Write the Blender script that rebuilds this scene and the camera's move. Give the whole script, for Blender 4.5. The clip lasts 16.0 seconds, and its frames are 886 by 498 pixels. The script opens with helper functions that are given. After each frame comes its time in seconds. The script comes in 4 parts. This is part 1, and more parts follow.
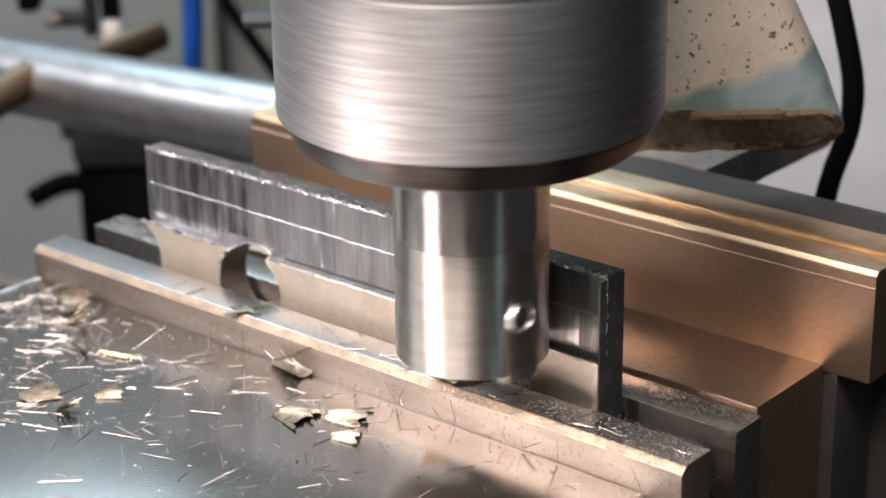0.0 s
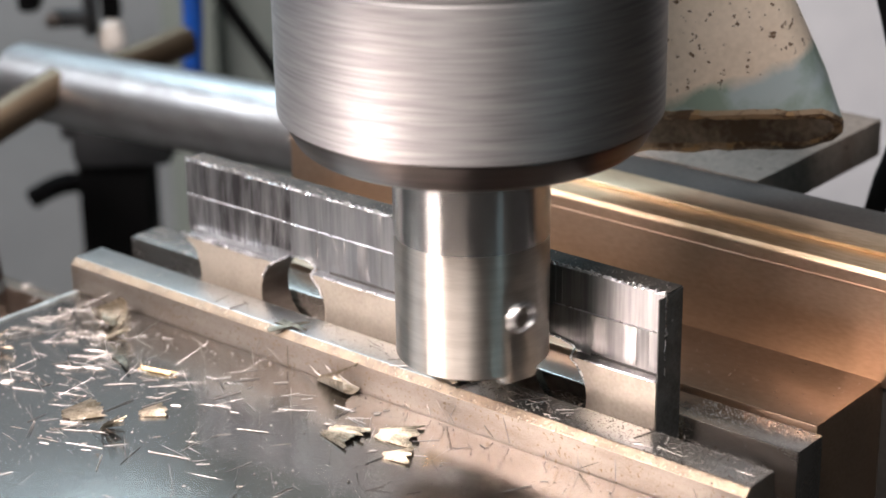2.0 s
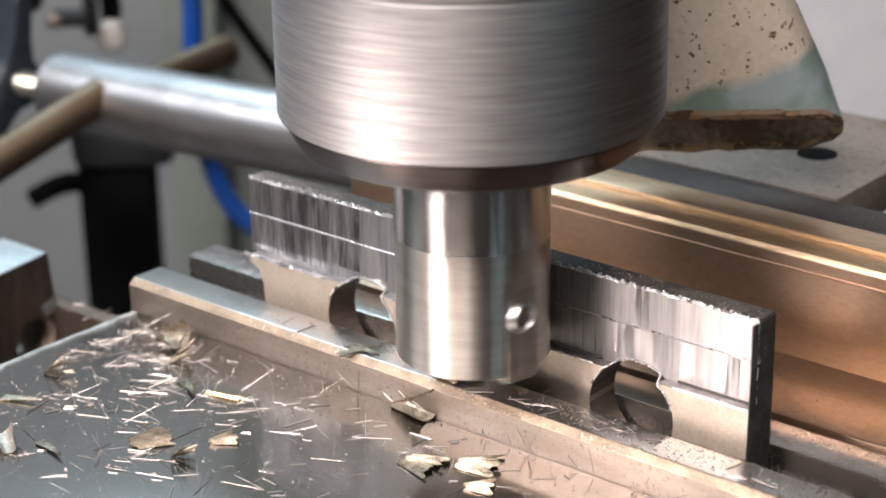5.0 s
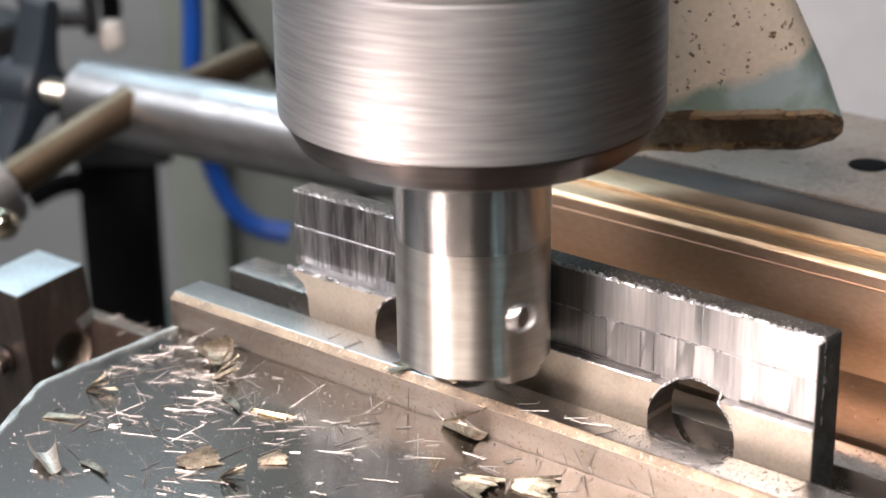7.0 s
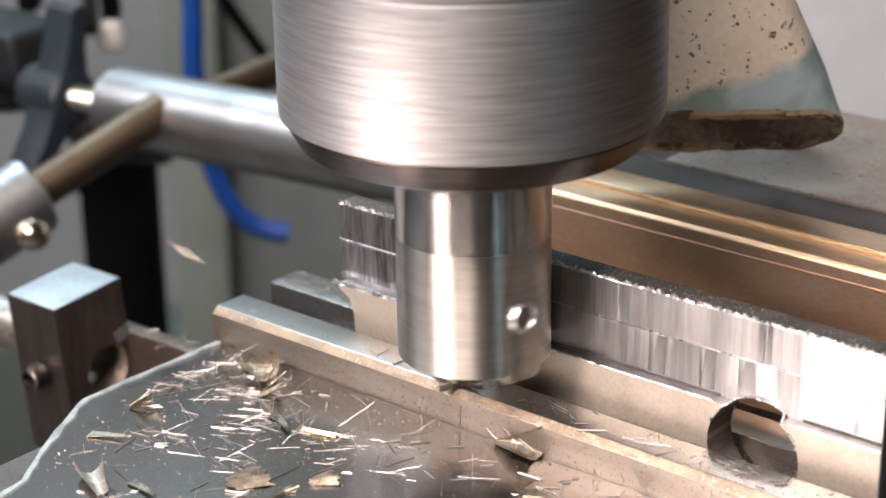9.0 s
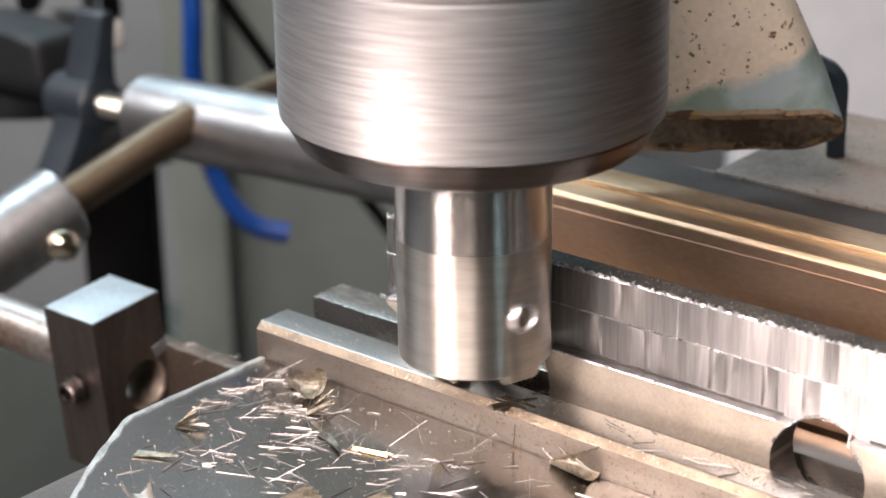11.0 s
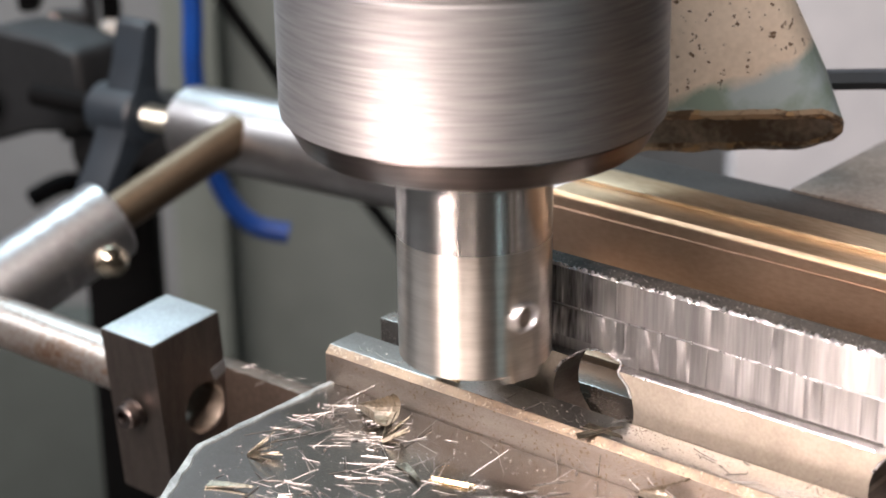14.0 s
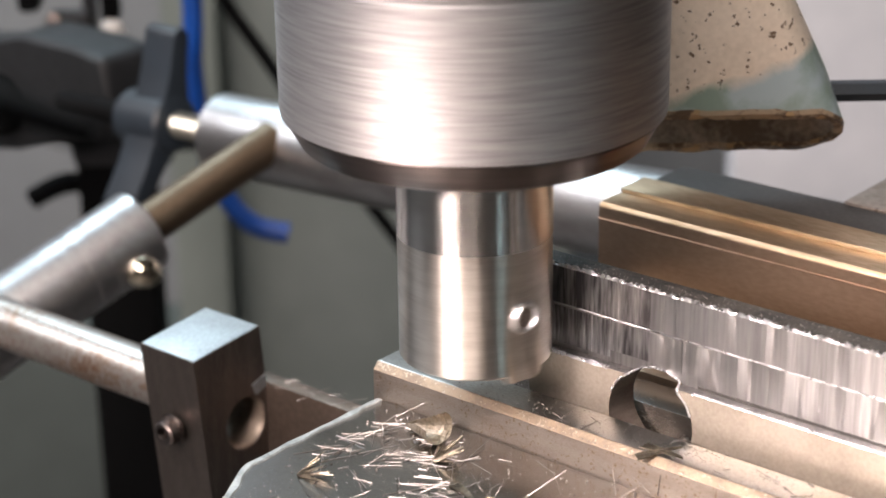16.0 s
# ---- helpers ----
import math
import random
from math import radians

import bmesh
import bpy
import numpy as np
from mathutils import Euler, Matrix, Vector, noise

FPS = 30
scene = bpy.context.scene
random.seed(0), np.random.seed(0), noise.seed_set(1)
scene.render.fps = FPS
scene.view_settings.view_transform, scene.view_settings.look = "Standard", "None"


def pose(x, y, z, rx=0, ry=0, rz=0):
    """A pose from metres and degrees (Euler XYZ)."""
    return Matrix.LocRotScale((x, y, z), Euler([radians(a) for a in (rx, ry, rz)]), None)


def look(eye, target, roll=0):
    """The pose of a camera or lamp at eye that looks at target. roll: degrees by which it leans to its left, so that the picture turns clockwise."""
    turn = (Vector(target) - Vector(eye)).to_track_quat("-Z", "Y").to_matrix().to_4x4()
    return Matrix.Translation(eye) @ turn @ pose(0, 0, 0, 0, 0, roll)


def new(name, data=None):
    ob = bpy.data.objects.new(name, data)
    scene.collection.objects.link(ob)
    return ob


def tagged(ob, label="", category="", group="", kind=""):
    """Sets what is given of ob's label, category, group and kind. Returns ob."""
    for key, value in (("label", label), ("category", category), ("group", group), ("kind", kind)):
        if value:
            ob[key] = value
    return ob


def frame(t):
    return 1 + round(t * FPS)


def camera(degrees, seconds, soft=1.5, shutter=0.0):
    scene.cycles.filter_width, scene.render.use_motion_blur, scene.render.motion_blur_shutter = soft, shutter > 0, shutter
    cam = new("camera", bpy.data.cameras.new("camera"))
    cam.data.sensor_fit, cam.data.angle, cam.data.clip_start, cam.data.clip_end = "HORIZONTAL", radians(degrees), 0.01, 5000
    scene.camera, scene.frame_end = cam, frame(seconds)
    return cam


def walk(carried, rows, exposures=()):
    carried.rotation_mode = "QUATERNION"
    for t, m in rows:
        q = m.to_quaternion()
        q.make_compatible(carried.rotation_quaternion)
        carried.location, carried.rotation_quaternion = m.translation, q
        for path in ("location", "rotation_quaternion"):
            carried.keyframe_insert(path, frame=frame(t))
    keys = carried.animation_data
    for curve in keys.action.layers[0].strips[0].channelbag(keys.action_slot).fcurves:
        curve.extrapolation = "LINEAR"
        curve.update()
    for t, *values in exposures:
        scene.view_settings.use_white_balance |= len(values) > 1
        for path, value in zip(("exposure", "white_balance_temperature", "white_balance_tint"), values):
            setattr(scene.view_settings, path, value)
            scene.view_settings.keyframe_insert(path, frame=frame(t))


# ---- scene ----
cam = camera(25.25, 16.0, soft=1.7, shutter=0.12)
EYE = (0.18541, -0.22763, 0.13787)
CAM_POSE = look(EYE, (-0.024642, 0.021883, 0.010902), -0.85)
walk(cam, [(0.0, CAM_POSE), (16.0, CAM_POSE)],
     exposures=[(0.0, 0.06, 6560, 13), (4.0, 0.04, 6600, 13), (8.0, 0.06, 6660, 14), (12.0, 0.10, 6740, 15), (16.0, 0.12, 6800, 16)])
cam.data.dof.use_dof = True
cam.data.dof.focus_distance = 0.322
cam.data.dof.aperture_fstop = 21.0


# ---- light ----
world = bpy.data.worlds.new("workshop_air")
scene.world = world
world.use_nodes = True
world.node_tree.nodes["Background"].inputs[0].default_value = (0.75, 0.85, 1.0, 1)
world.node_tree.nodes["Background"].inputs[1].default_value = 0.01


def lamp(name, eye, target, watts, sx, sy, colour):
    data = bpy.data.lights.new(name, "AREA")
    data.shape, data.size, data.size_y = "RECTANGLE", sx, sy
    data.energy, data.color = watts, colour
    ob = new(name, data)
    ob.matrix_world = look(eye, target)
    return ob


lamp("window_light", (-0.53, 0.24, 0.61), (-0.08, 0.0, 0.0), 5.0, 0.34, 0.36, (0.62, 0.87, 1.0))
# Added fill that brightens the chuck's left; no known source stands there.
lamp("left_fill_light", (-0.92, -0.48, 0.85), (0.0, 0.0, 0.0), 7.0, 0.5, 0.6, (0.88, 0.94, 1.0))
lamp("side_light", (0.95, -0.16, 0.50), (0.0, 0.0, 0.0), 0.75, 0.06, 0.5, (0.60, 0.90, 1.0))
lamp("ceiling_light", (0.07, -0.83, 1.15), (0.0, 0.0, 0.0), 36.0, 1.2, 0.35, (1.0, 0.93, 0.88))


# ---- materials ----
def material(name, colour, colour2=None, metal=0.0, rough=0.5, rough2=None, big=40.0, fine=900.0,
             stretch=(1, 1, 1), bump=0.15, mix=(0.4, 0.62), coat=0.0, spots=None, spot_size=500.0, spot_edge=0.68, turned_finish=0.0, turned_axis="Z", gloss=0.5, island=False):
    m = bpy.data.materials.new(name)
    m.use_nodes = True
    nt = m.node_tree
    n, link = nt.nodes, nt.links.new
    bsdf = n["Principled BSDF"]
    co = n.new("ShaderNodeTexCoord")
    mp = n.new("ShaderNodeMapping")
    mp.inputs["Scale"].default_value = stretch
    link(co.outputs["Object"], mp.inputs["Vector"])
    a = n.new("ShaderNodeTexNoise")
    a.inputs["Scale"].default_value, a.inputs["Detail"].default_value = big, 6
    b = n.new("ShaderNodeTexNoise")
    b.inputs["Scale"].default_value, b.inputs["Detail"].default_value = fine, 4
    link(mp.outputs[0], a.inputs["Vector"])
    link(mp.outputs[0], b.inputs["Vector"])
    add = n.new("ShaderNodeMath")
    add.operation = "MULTIPLY_ADD"
    link(b.outputs[0], add.inputs[0])
    add.inputs[1].default_value = 0.35
    half = n.new("ShaderNodeMath")
    half.operation = "MULTIPLY"
    half.inputs[1].default_value = 0.65
    link(a.outputs[0], half.inputs[0])
    link(half.outputs[0], add.inputs[2])
    ramp = n.new("ShaderNodeMapRange")
    ramp.inputs[1].default_value, ramp.inputs[2].default_value = mix
    link(add.outputs[0], ramp.inputs[0])
    mixer = n.new("ShaderNodeMix")
    mixer.data_type = "RGBA"
    if island:
        geo = n.new("ShaderNodeNewGeometry")
        link(geo.outputs["Random Per Island"], mixer.inputs[0])
    else:
        link(ramp.outputs[0], mixer.inputs[0])
    mixer.inputs[6].default_value = (*colour, 1)
    mixer.inputs[7].default_value = (*(colour2 or [c * 0.75 for c in colour]), 1)
    out = mixer.outputs[2]
    if spots:
        s = n.new("ShaderNodeTexNoise")
        s.inputs["Scale"].default_value, s.inputs["Detail"].default_value = spot_size, 3
        link(co.outputs["Object"], s.inputs["Vector"])
        r = n.new("ShaderNodeMapRange")
        r.inputs[1].default_value, r.inputs[2].default_value = spot_edge, spot_edge + 0.03
        link(s.outputs[0], r.inputs[0])
        mx = n.new("ShaderNodeMix")
        mx.data_type = "RGBA"
        link(r.outputs[0], mx.inputs[0])
        link(out, mx.inputs[6])
        mx.inputs[7].default_value = (*spots, 1)
        out = mx.outputs[2]
    link(out, bsdf.inputs["Base Color"])
    bsdf.inputs["Metallic"].default_value = metal
    rr = n.new("ShaderNodeMapRange")
    rr.inputs[1].default_value, rr.inputs[2].default_value = 0.35, 0.65
    rr.inputs[3].default_value, rr.inputs[4].default_value = rough, (rough2 if rough2 is not None else rough * 1.35)
    link(add.outputs[0], rr.inputs[0])
    link(rr.outputs[0], bsdf.inputs["Roughness"])
    if turned_finish:
        tan = n.new("ShaderNodeTangent")
        tan.direction_type, tan.axis = "RADIAL", turned_axis
        link(tan.outputs[0], bsdf.inputs["Tangent"])
        bsdf.inputs["Anisotropic"].default_value = turned_finish
        bsdf.inputs["Anisotropic Rotation"].default_value = 0.25 if turned_axis == "Z" else 0.0
    bsdf.inputs["Coat Weight"].default_value = coat
    bsdf.inputs["Specular IOR Level"].default_value = gloss
    bsdf.inputs["Coat Roughness"].default_value = 0.06
    if bump:
        bp = n.new("ShaderNodeBump")
        bp.inputs["Strength"].default_value, bp.inputs["Distance"].default_value = bump, 0.0004
        link(add.outputs[0], bp.inputs["Height"])
        link(bp.outputs[0], bsdf.inputs["Normal"])
    return m


CHUCK = material("turned_chuck_steel", (0.475, 0.46, 0.455), (0.30, 0.288, 0.288), 1.0, 0.54, 0.61, 80, 520, (1.2, 1.2, 34), 0.22, turned_finish=0.70)
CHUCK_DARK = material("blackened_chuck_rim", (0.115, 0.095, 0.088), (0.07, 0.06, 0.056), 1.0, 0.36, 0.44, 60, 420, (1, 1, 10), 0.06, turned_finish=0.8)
CUTTER = material("polished_cutter_steel", (0.78, 0.76, 0.74), (0.66, 0.64, 0.62), 1.0, 0.22, 0.26, 60, 500, (1, 1, 6), 0.02, turned_finish=0.97)
CUTTER_BODY = material("satin_nickel_cutter_body", (0.62, 0.575, 0.525), (0.50, 0.455, 0.41), 1.0, 0.34, 0.40, 80, 600, (1, 1, 6), 0.05, turned_finish=0.94)
CARBIDE = material("coated_carbide", (0.24, 0.205, 0.18), (0.14, 0.12, 0.105), 1.0, 0.3, 0.4, 200, 1500, bump=0.1)
GROUND = material("ground_steel", (0.50, 0.475, 0.45), (0.38, 0.355, 0.33), 1.0, 0.23, 0.29, 70, 1500, (1, 3, 3), 0.04, spots=(0.30, 0.24, 0.18), spot_size=900, spot_edge=0.70)
JAW = material("worn_jaw_steel", (0.41, 0.355, 0.31), (0.29, 0.24, 0.205), 1.0, 0.36, 0.5, 70, 2200, (1, 2, 4), 0.6, spots=(0.24, 0.17, 0.11), spot_size=1700, spot_edge=0.63)
JAW_TOP = material("ground_jaw_top", (0.52, 0.52, 0.515), (0.30, 0.275, 0.25), 1.0, 0.27, 0.36, 32, 1800, (1, 2, 2), 0.10, spots=(0.40, 0.34, 0.27), spot_size=2000, spot_edge=0.69)
SLAB = material("dull_brown_guide_steel", (0.15, 0.112, 0.09), (0.10, 0.075, 0.06), 0.9, 0.42, 0.55, 50, 900, bump=0.2)
BRONZE = material("bronze_bore_plug", (0.22, 0.175, 0.14), (0.15, 0.12, 0.095), 0.6, 0.4, 0.5, 120, 1200, bump=0.15)
# Darker than the bar: the holes' shade is put into this colour.
BORE = material("bore_with_painted_shade", (0.17, 0.14, 0.12), (0.11, 0.09, 0.075), 0.5, 0.52, 0.62, 150, 1500, (4, 1, 4), 0.3)
# Brown and gold reflections on the oily fixed jaw are painted as base colours.
BROWN = material("oily_steel_brown_reflection_tint", (0.45, 0.325, 0.24), (0.35, 0.245, 0.175), 1.0, 0.36, 0.44, 22, 1100, (0.6, 1, 1.6), 0.05)
GOLD = material("oily_steel_gold_reflection_tint", (0.80, 0.63, 0.45), (0.50, 0.34, 0.20), 1.0, 0.42, 0.52, 34, 700, (0.45, 2.6, 2), 0.10, mix=(0.40, 0.66))
DARKIRON = material("dark_oily_cast_iron", (0.062, 0.056, 0.052), (0.036, 0.033, 0.031), 0.3, 0.45, 0.55, 60, 1200, bump=0.25, spots=(0.3, 0.28, 0.26), spot_size=900, spot_edge=0.73)
PLATE = material("wet_dark_jaw_cover", (0.38, 0.36, 0.345), (0.30, 0.278, 0.26), 1.0, 0.14, 0.23, 35, 1400, bump=0.08, spots=(0.36, 0.33, 0.30), spot_size=1400, spot_edge=0.70)
PLATE_EDGE = material("frosted_cover_edge", (0.24, 0.26, 0.26), (0.10, 0.11, 0.11), 0.2, 0.35, 0.5, 200, 1800, bump=0.5)
MILLED = material("freshly_milled_steel", (0.50, 0.485, 0.48), (0.25, 0.243, 0.243), 1.0, 0.33, 0.41, 340, 2200, (1, 1, 0.05), 0.2, mix=(0.38, 0.66), turned_finish=0.8, turned_axis="X")
MILLED_OLD = material("first_pass_milled_steel", (0.66, 0.65, 0.66), (0.11, 0.105, 0.11), 1.0, 0.28, 0.42, 420, 1800, (1, 1, 0.10), 0.4, mix=(0.35, 0.56))
RAW = material("raw_grey_bar_steel", (0.49, 0.435, 0.37), (0.39, 0.34, 0.285), 0.9, 0.48, 0.58, 90, 1600, bump=0.2)
BURR = material("bright_burr", (0.85, 0.85, 0.86), (0.7, 0.7, 0.72), 1.0, 0.22, 0.35, 500, 2500, bump=0.6)
TOPFACE = material("dull_brown_scale", (0.055, 0.048, 0.042), (0.02, 0.019, 0.018), 0.0, 0.55, 0.7, 160, 1600, bump=0.5, gloss=0.3)
BLACKTOP = material("scaled_black_top", (0.055, 0.056, 0.054), (0.028, 0.028, 0.027), 0.0, 0.5, 0.65, 200, 1600, bump=0.5, gloss=0.3, spots=(0.2, 0.2, 0.2), spot_size=900, spot_edge=0.7)
ALU = material("satin_tube_steel", (0.44, 0.44, 0.445), (0.28, 0.272, 0.272), 1.0, 0.32, 0.43, 110, 1200, (0.7, 2, 2), 0.25)
ROD = material("brown_patina_rod", (0.145, 0.108, 0.075), (0.085, 0.06, 0.04), 1.0, 0.44, 0.54, 60, 900, (2, 0.4, 2), 0.12)
RUSTROD = material("rod_with_light_rust", (0.40, 0.375, 0.35), (0.19, 0.105, 0.06), 0.9, 0.28, 0.46, 45, 900, bump=0.2, mix=(0.46, 0.62))
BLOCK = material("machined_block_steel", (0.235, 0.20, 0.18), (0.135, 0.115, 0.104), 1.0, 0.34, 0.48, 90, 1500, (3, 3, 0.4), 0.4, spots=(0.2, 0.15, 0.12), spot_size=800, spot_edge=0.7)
# Paler, bluer block steel: window sheen put into the top's colour.
BLOCK_TOP = material("block_steel_painted_sheen", (0.36, 0.385, 0.395), (0.25, 0.265, 0.275), 1.0, 0.50, 0.62, 60, 1500, bump=0.2)
CLAMP = material("brown_stained_clamp_plate", (0.24, 0.195, 0.165), (0.13, 0.10, 0.08), 0.2, 0.56, 0.7, 38, 900, bump=0.35, spots=(0.12, 0.09, 0.07), spot_size=420, spot_edge=0.66)
PLASTIC = material("black_knob_plastic", (0.015, 0.021, 0.028), (0.011, 0.015, 0.020), 0.0, 0.38, 0.48, 80, 1500, bump=0.05, gloss=0.35)
ZINC = material("zinc_plated_thread", (0.52, 0.52, 0.46), (0.38, 0.38, 0.33), 1.0, 0.3, 0.4, 200, 1500, bump=0.1)
POLISHED = material("polished_yellowish_steel", (0.62, 0.56, 0.45), (0.45, 0.39, 0.29), 1.0, 0.14, 0.24, 150, 1500, bump=0.05)
BLACK = material("matt_black_paint", (0.0028, 0.003, 0.0032), (0.004, 0.004, 0.0042), 0.0, 0.6, 0.7, 20, 300, bump=0.05, gloss=0.03)
DARKGREY = material("dark_grey_casting", (0.014, 0.015, 0.0165), (0.007, 0.008, 0.009), 0.0, 0.5, 0.6, 20, 300, bump=0.1, gloss=0.3)
BLUE = material("blue_hose_plastic", (0.002, 0.044, 0.225), (0.002, 0.030, 0.165), 0.0, 0.35, 0.45, 30, 300, bump=0.03)
WHITEP = material("off_white_plastic", (0.62, 0.58, 0.53), (0.5, 0.47, 0.43), 0.0, 0.5, 0.6, 30, 300, bump=0.03)
# The hollow's average shadow is put into this inside colour.
GUARD_IN = material("shade_darkened_casting_inside", (0.27, 0.225, 0.185), (0.11, 0.085, 0.065), 0.0, 0.65, 0.8, 90, 900, bump=0.6, mix=(0.42, 0.60))
GUARD = material("chipped_beige_green_paint", (0.80, 0.67, 0.55), (0.66, 0.54, 0.43), 0.0, 0.42, 0.6, 45, 900, bump=0.45, spots=(0.15, 0.09, 0.055), spot_size=760, spot_edge=0.635)


def two_toned(mat):
    """Mottled green below a slanting, uneven line, beige above it."""
    nt = mat.node_tree
    n, link = nt.nodes, nt.links.new
    co = n.new("ShaderNodeTexCoord")
    dot = n.new("ShaderNodeVectorMath")
    dot.operation = "DOT_PRODUCT"
    dot.inputs[1].default_value = (-298, -251, 1000)
    link(co.outputs["Object"], dot.inputs[0])
    ns = n.new("ShaderNodeTexNoise")
    ns.inputs["Scale"].default_value, ns.inputs["Detail"].default_value = 95, 5
    link(co.outputs["Object"], ns.inputs["Vector"])
    ma = n.new("ShaderNodeMath")
    ma.operation = "MULTIPLY_ADD"
    link(ns.outputs[0], ma.inputs[0])
    ma.inputs[1].default_value = 9.0
    link(dot.outputs["Value"], ma.inputs[2])
    mr = n.new("ShaderNodeMapRange")
    mr.inputs[1].default_value, mr.inputs[2].default_value = 9.0, 11.4
    link(ma.outputs[0], mr.inputs[0])
    green = n.new("ShaderNodeMix")
    green.data_type = "RGBA"
    edge = n.new("ShaderNodeMapRange")
    edge.inputs[1].default_value, edge.inputs[2].default_value = 0.44, 0.58
    link(ns.outputs[0], edge.inputs[0])
    link(edge.outputs[0], green.inputs[0])
    green.inputs[6].default_value = (0.22, 0.29, 0.24, 1)
    green.inputs[7].default_value = (0.36, 0.43, 0.45, 1)
    mx = n.new("ShaderNodeMix")
    mx.data_type = "RGBA"
    link(mr.outputs[0], mx.inputs[0])
    link(green.outputs[2], mx.inputs[6])
    old = n["Principled BSDF"].inputs["Base Color"].links[0].from_socket
    link(old, mx.inputs[7])
    link(mx.outputs[2], n["Principled BSDF"].inputs["Base Color"])


two_toned(GUARD)
GUARD_RIM = material("rusty_casting_rim", (0.34, 0.25, 0.17), (0.10, 0.06, 0.035), 0.0, 0.6, 0.75, 170, 1100, bump=0.9, mix=(0.44, 0.56), spots=(0.36, 0.23, 0.12), spot_size=260, spot_edge=0.60)
DIMWALL = material("darkened_unseen_room", (0.028, 0.028, 0.028), (0.021, 0.021, 0.021), 0.0, 0.8, 0.9, 3, 40, bump=0.05)
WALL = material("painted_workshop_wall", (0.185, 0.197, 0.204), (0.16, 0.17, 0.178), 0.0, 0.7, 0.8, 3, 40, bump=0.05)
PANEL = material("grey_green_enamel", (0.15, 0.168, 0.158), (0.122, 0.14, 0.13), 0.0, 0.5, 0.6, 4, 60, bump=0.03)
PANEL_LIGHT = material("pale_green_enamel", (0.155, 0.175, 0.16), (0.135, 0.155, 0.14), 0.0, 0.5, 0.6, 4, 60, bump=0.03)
# Shaded copy of the cabinet enamel, for the dim drawer unit.
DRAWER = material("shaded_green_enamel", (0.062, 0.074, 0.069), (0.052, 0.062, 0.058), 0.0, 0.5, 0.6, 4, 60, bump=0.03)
FLOOR = material("grey_concrete", (0.12, 0.115, 0.11), (0.085, 0.082, 0.08), 0.0, 0.75, 0.85, 4, 70, bump=0.2)
CHIP = material("steel_chip", (0.40, 0.375, 0.36), (0.10, 0.088, 0.078), 1.0, 0.44, 0.56, 300, 2500, bump=0.2, island=True)
CHIP_BRIGHT = material("bright_curled_chip", (0.50, 0.455, 0.41), (0.30, 0.26, 0.22), 0.9, 0.38, 0.5, 400, 2500, bump=0.4)
CHIP_STRAW = material("straw_tempered_chip", (0.42, 0.36, 0.29), (0.17, 0.14, 0.10), 0.9, 0.40, 0.5, 500, 2500, bump=0.5)
CHIP_DARK = material("dark_folded_chip", (0.26, 0.225, 0.175), (0.07, 0.06, 0.045), 1.0, 0.35, 0.5, 400, 2500, bump=0.5)
# Warm glow mirrored near the cutter, put into the grainy chamfer's colour.
CHAMFER = material("grainy_chamfer_warm_reflection", (0.31, 0.24, 0.175), (0.20, 0.155, 0.12), 0.9, 0.48, 0.62, 240, 1500, bump=1.0, spots=(0.42, 0.36, 0.29), spot_size=1500, spot_edge=0.62)
CHIP_GOLD = material("golden_tempered_chip", (0.50, 0.37, 0.21), (0.30, 0.21, 0.11), 1.0, 0.25, 0.35, 300, 2500, bump=0.3)

LED = bpy.data.materials.new("lit_lamp_diffuser")
LED.use_nodes = True
LED.node_tree.nodes["Principled BSDF"].inputs["Base Color"].default_value = (0.8, 0.8, 0.8, 1)
LED.node_tree.nodes["Principled BSDF"].inputs["Emission Color"].default_value = (1.0, 0.885, 0.84, 1)
LED.node_tree.nodes["Principled BSDF"].inputs["Emission Strength"].default_value = 190.0

MM = 0.001
MOVING = []


# ---- mesh tools, all in millimetres ----
def thing(name, label, category, group="", at=(0, 0, 0), moving=True):
    ob = new(name)
    ob.empty_display_size = 0.005
    ob.location = Vector(at) * MM
    tagged(ob, label, category, group)
    if moving:
        MOVING.append(ob)
    return ob


def origin(ob):
    p = Vector((0, 0, 0))
    while ob is not None:
        p += ob.location
        ob = ob.parent
    return p


def finish(bm, mat, name, at=None, smooth=True, angle=35):
    bmesh.ops.scale(bm, vec=(MM, MM, MM), verts=bm.verts)
    if at is not None:
        bmesh.ops.translate(bm, vec=-at, verts=bm.verts)
    bmesh.ops.recalc_face_normals(bm, faces=bm.faces)
    if smooth:
        for f in bm.faces:
            f.smooth = True
        for e in bm.edges:
            if len(e.link_faces) == 2 and e.calc_face_angle(0) > radians(angle):
                e.smooth = False
    me = bpy.data.meshes.new(name)
    bm.to_mesh(me)
    bm.free()
    for one in (mat if isinstance(mat, (list, tuple)) else [mat]):
        me.materials.append(one)
    return me


def part(name, bm, mat, parent, label="", smooth=True):
    at = origin(parent)
    ob = new(name, finish(bm, mat, name, at, smooth))
    ob.parent = parent
    if label:
        tagged(ob, label)
    return ob


def solo(name, bm, mat, label, category, at=(0, 0, 0), group="", kind="", moving=True, smooth=True):
    ob = new(name, finish(bm, mat, name, Vector(at) * MM, smooth))
    ob.location = Vector(at) * MM
    tagged(ob, label, category, group, kind)
    if moving:
        MOVING.append(ob)
    return ob


def bevelled(bm, width, segments=2):
    if width > 0:
        bmesh.ops.bevel(bm, geom=[e for e in bm.edges if len(e.link_faces) == 2 and e.calc_face_angle(0) > 0.5], offset=width, segments=segments,
                        profile=0.6, affect="EDGES", clamp_overlap=True)
    return bm


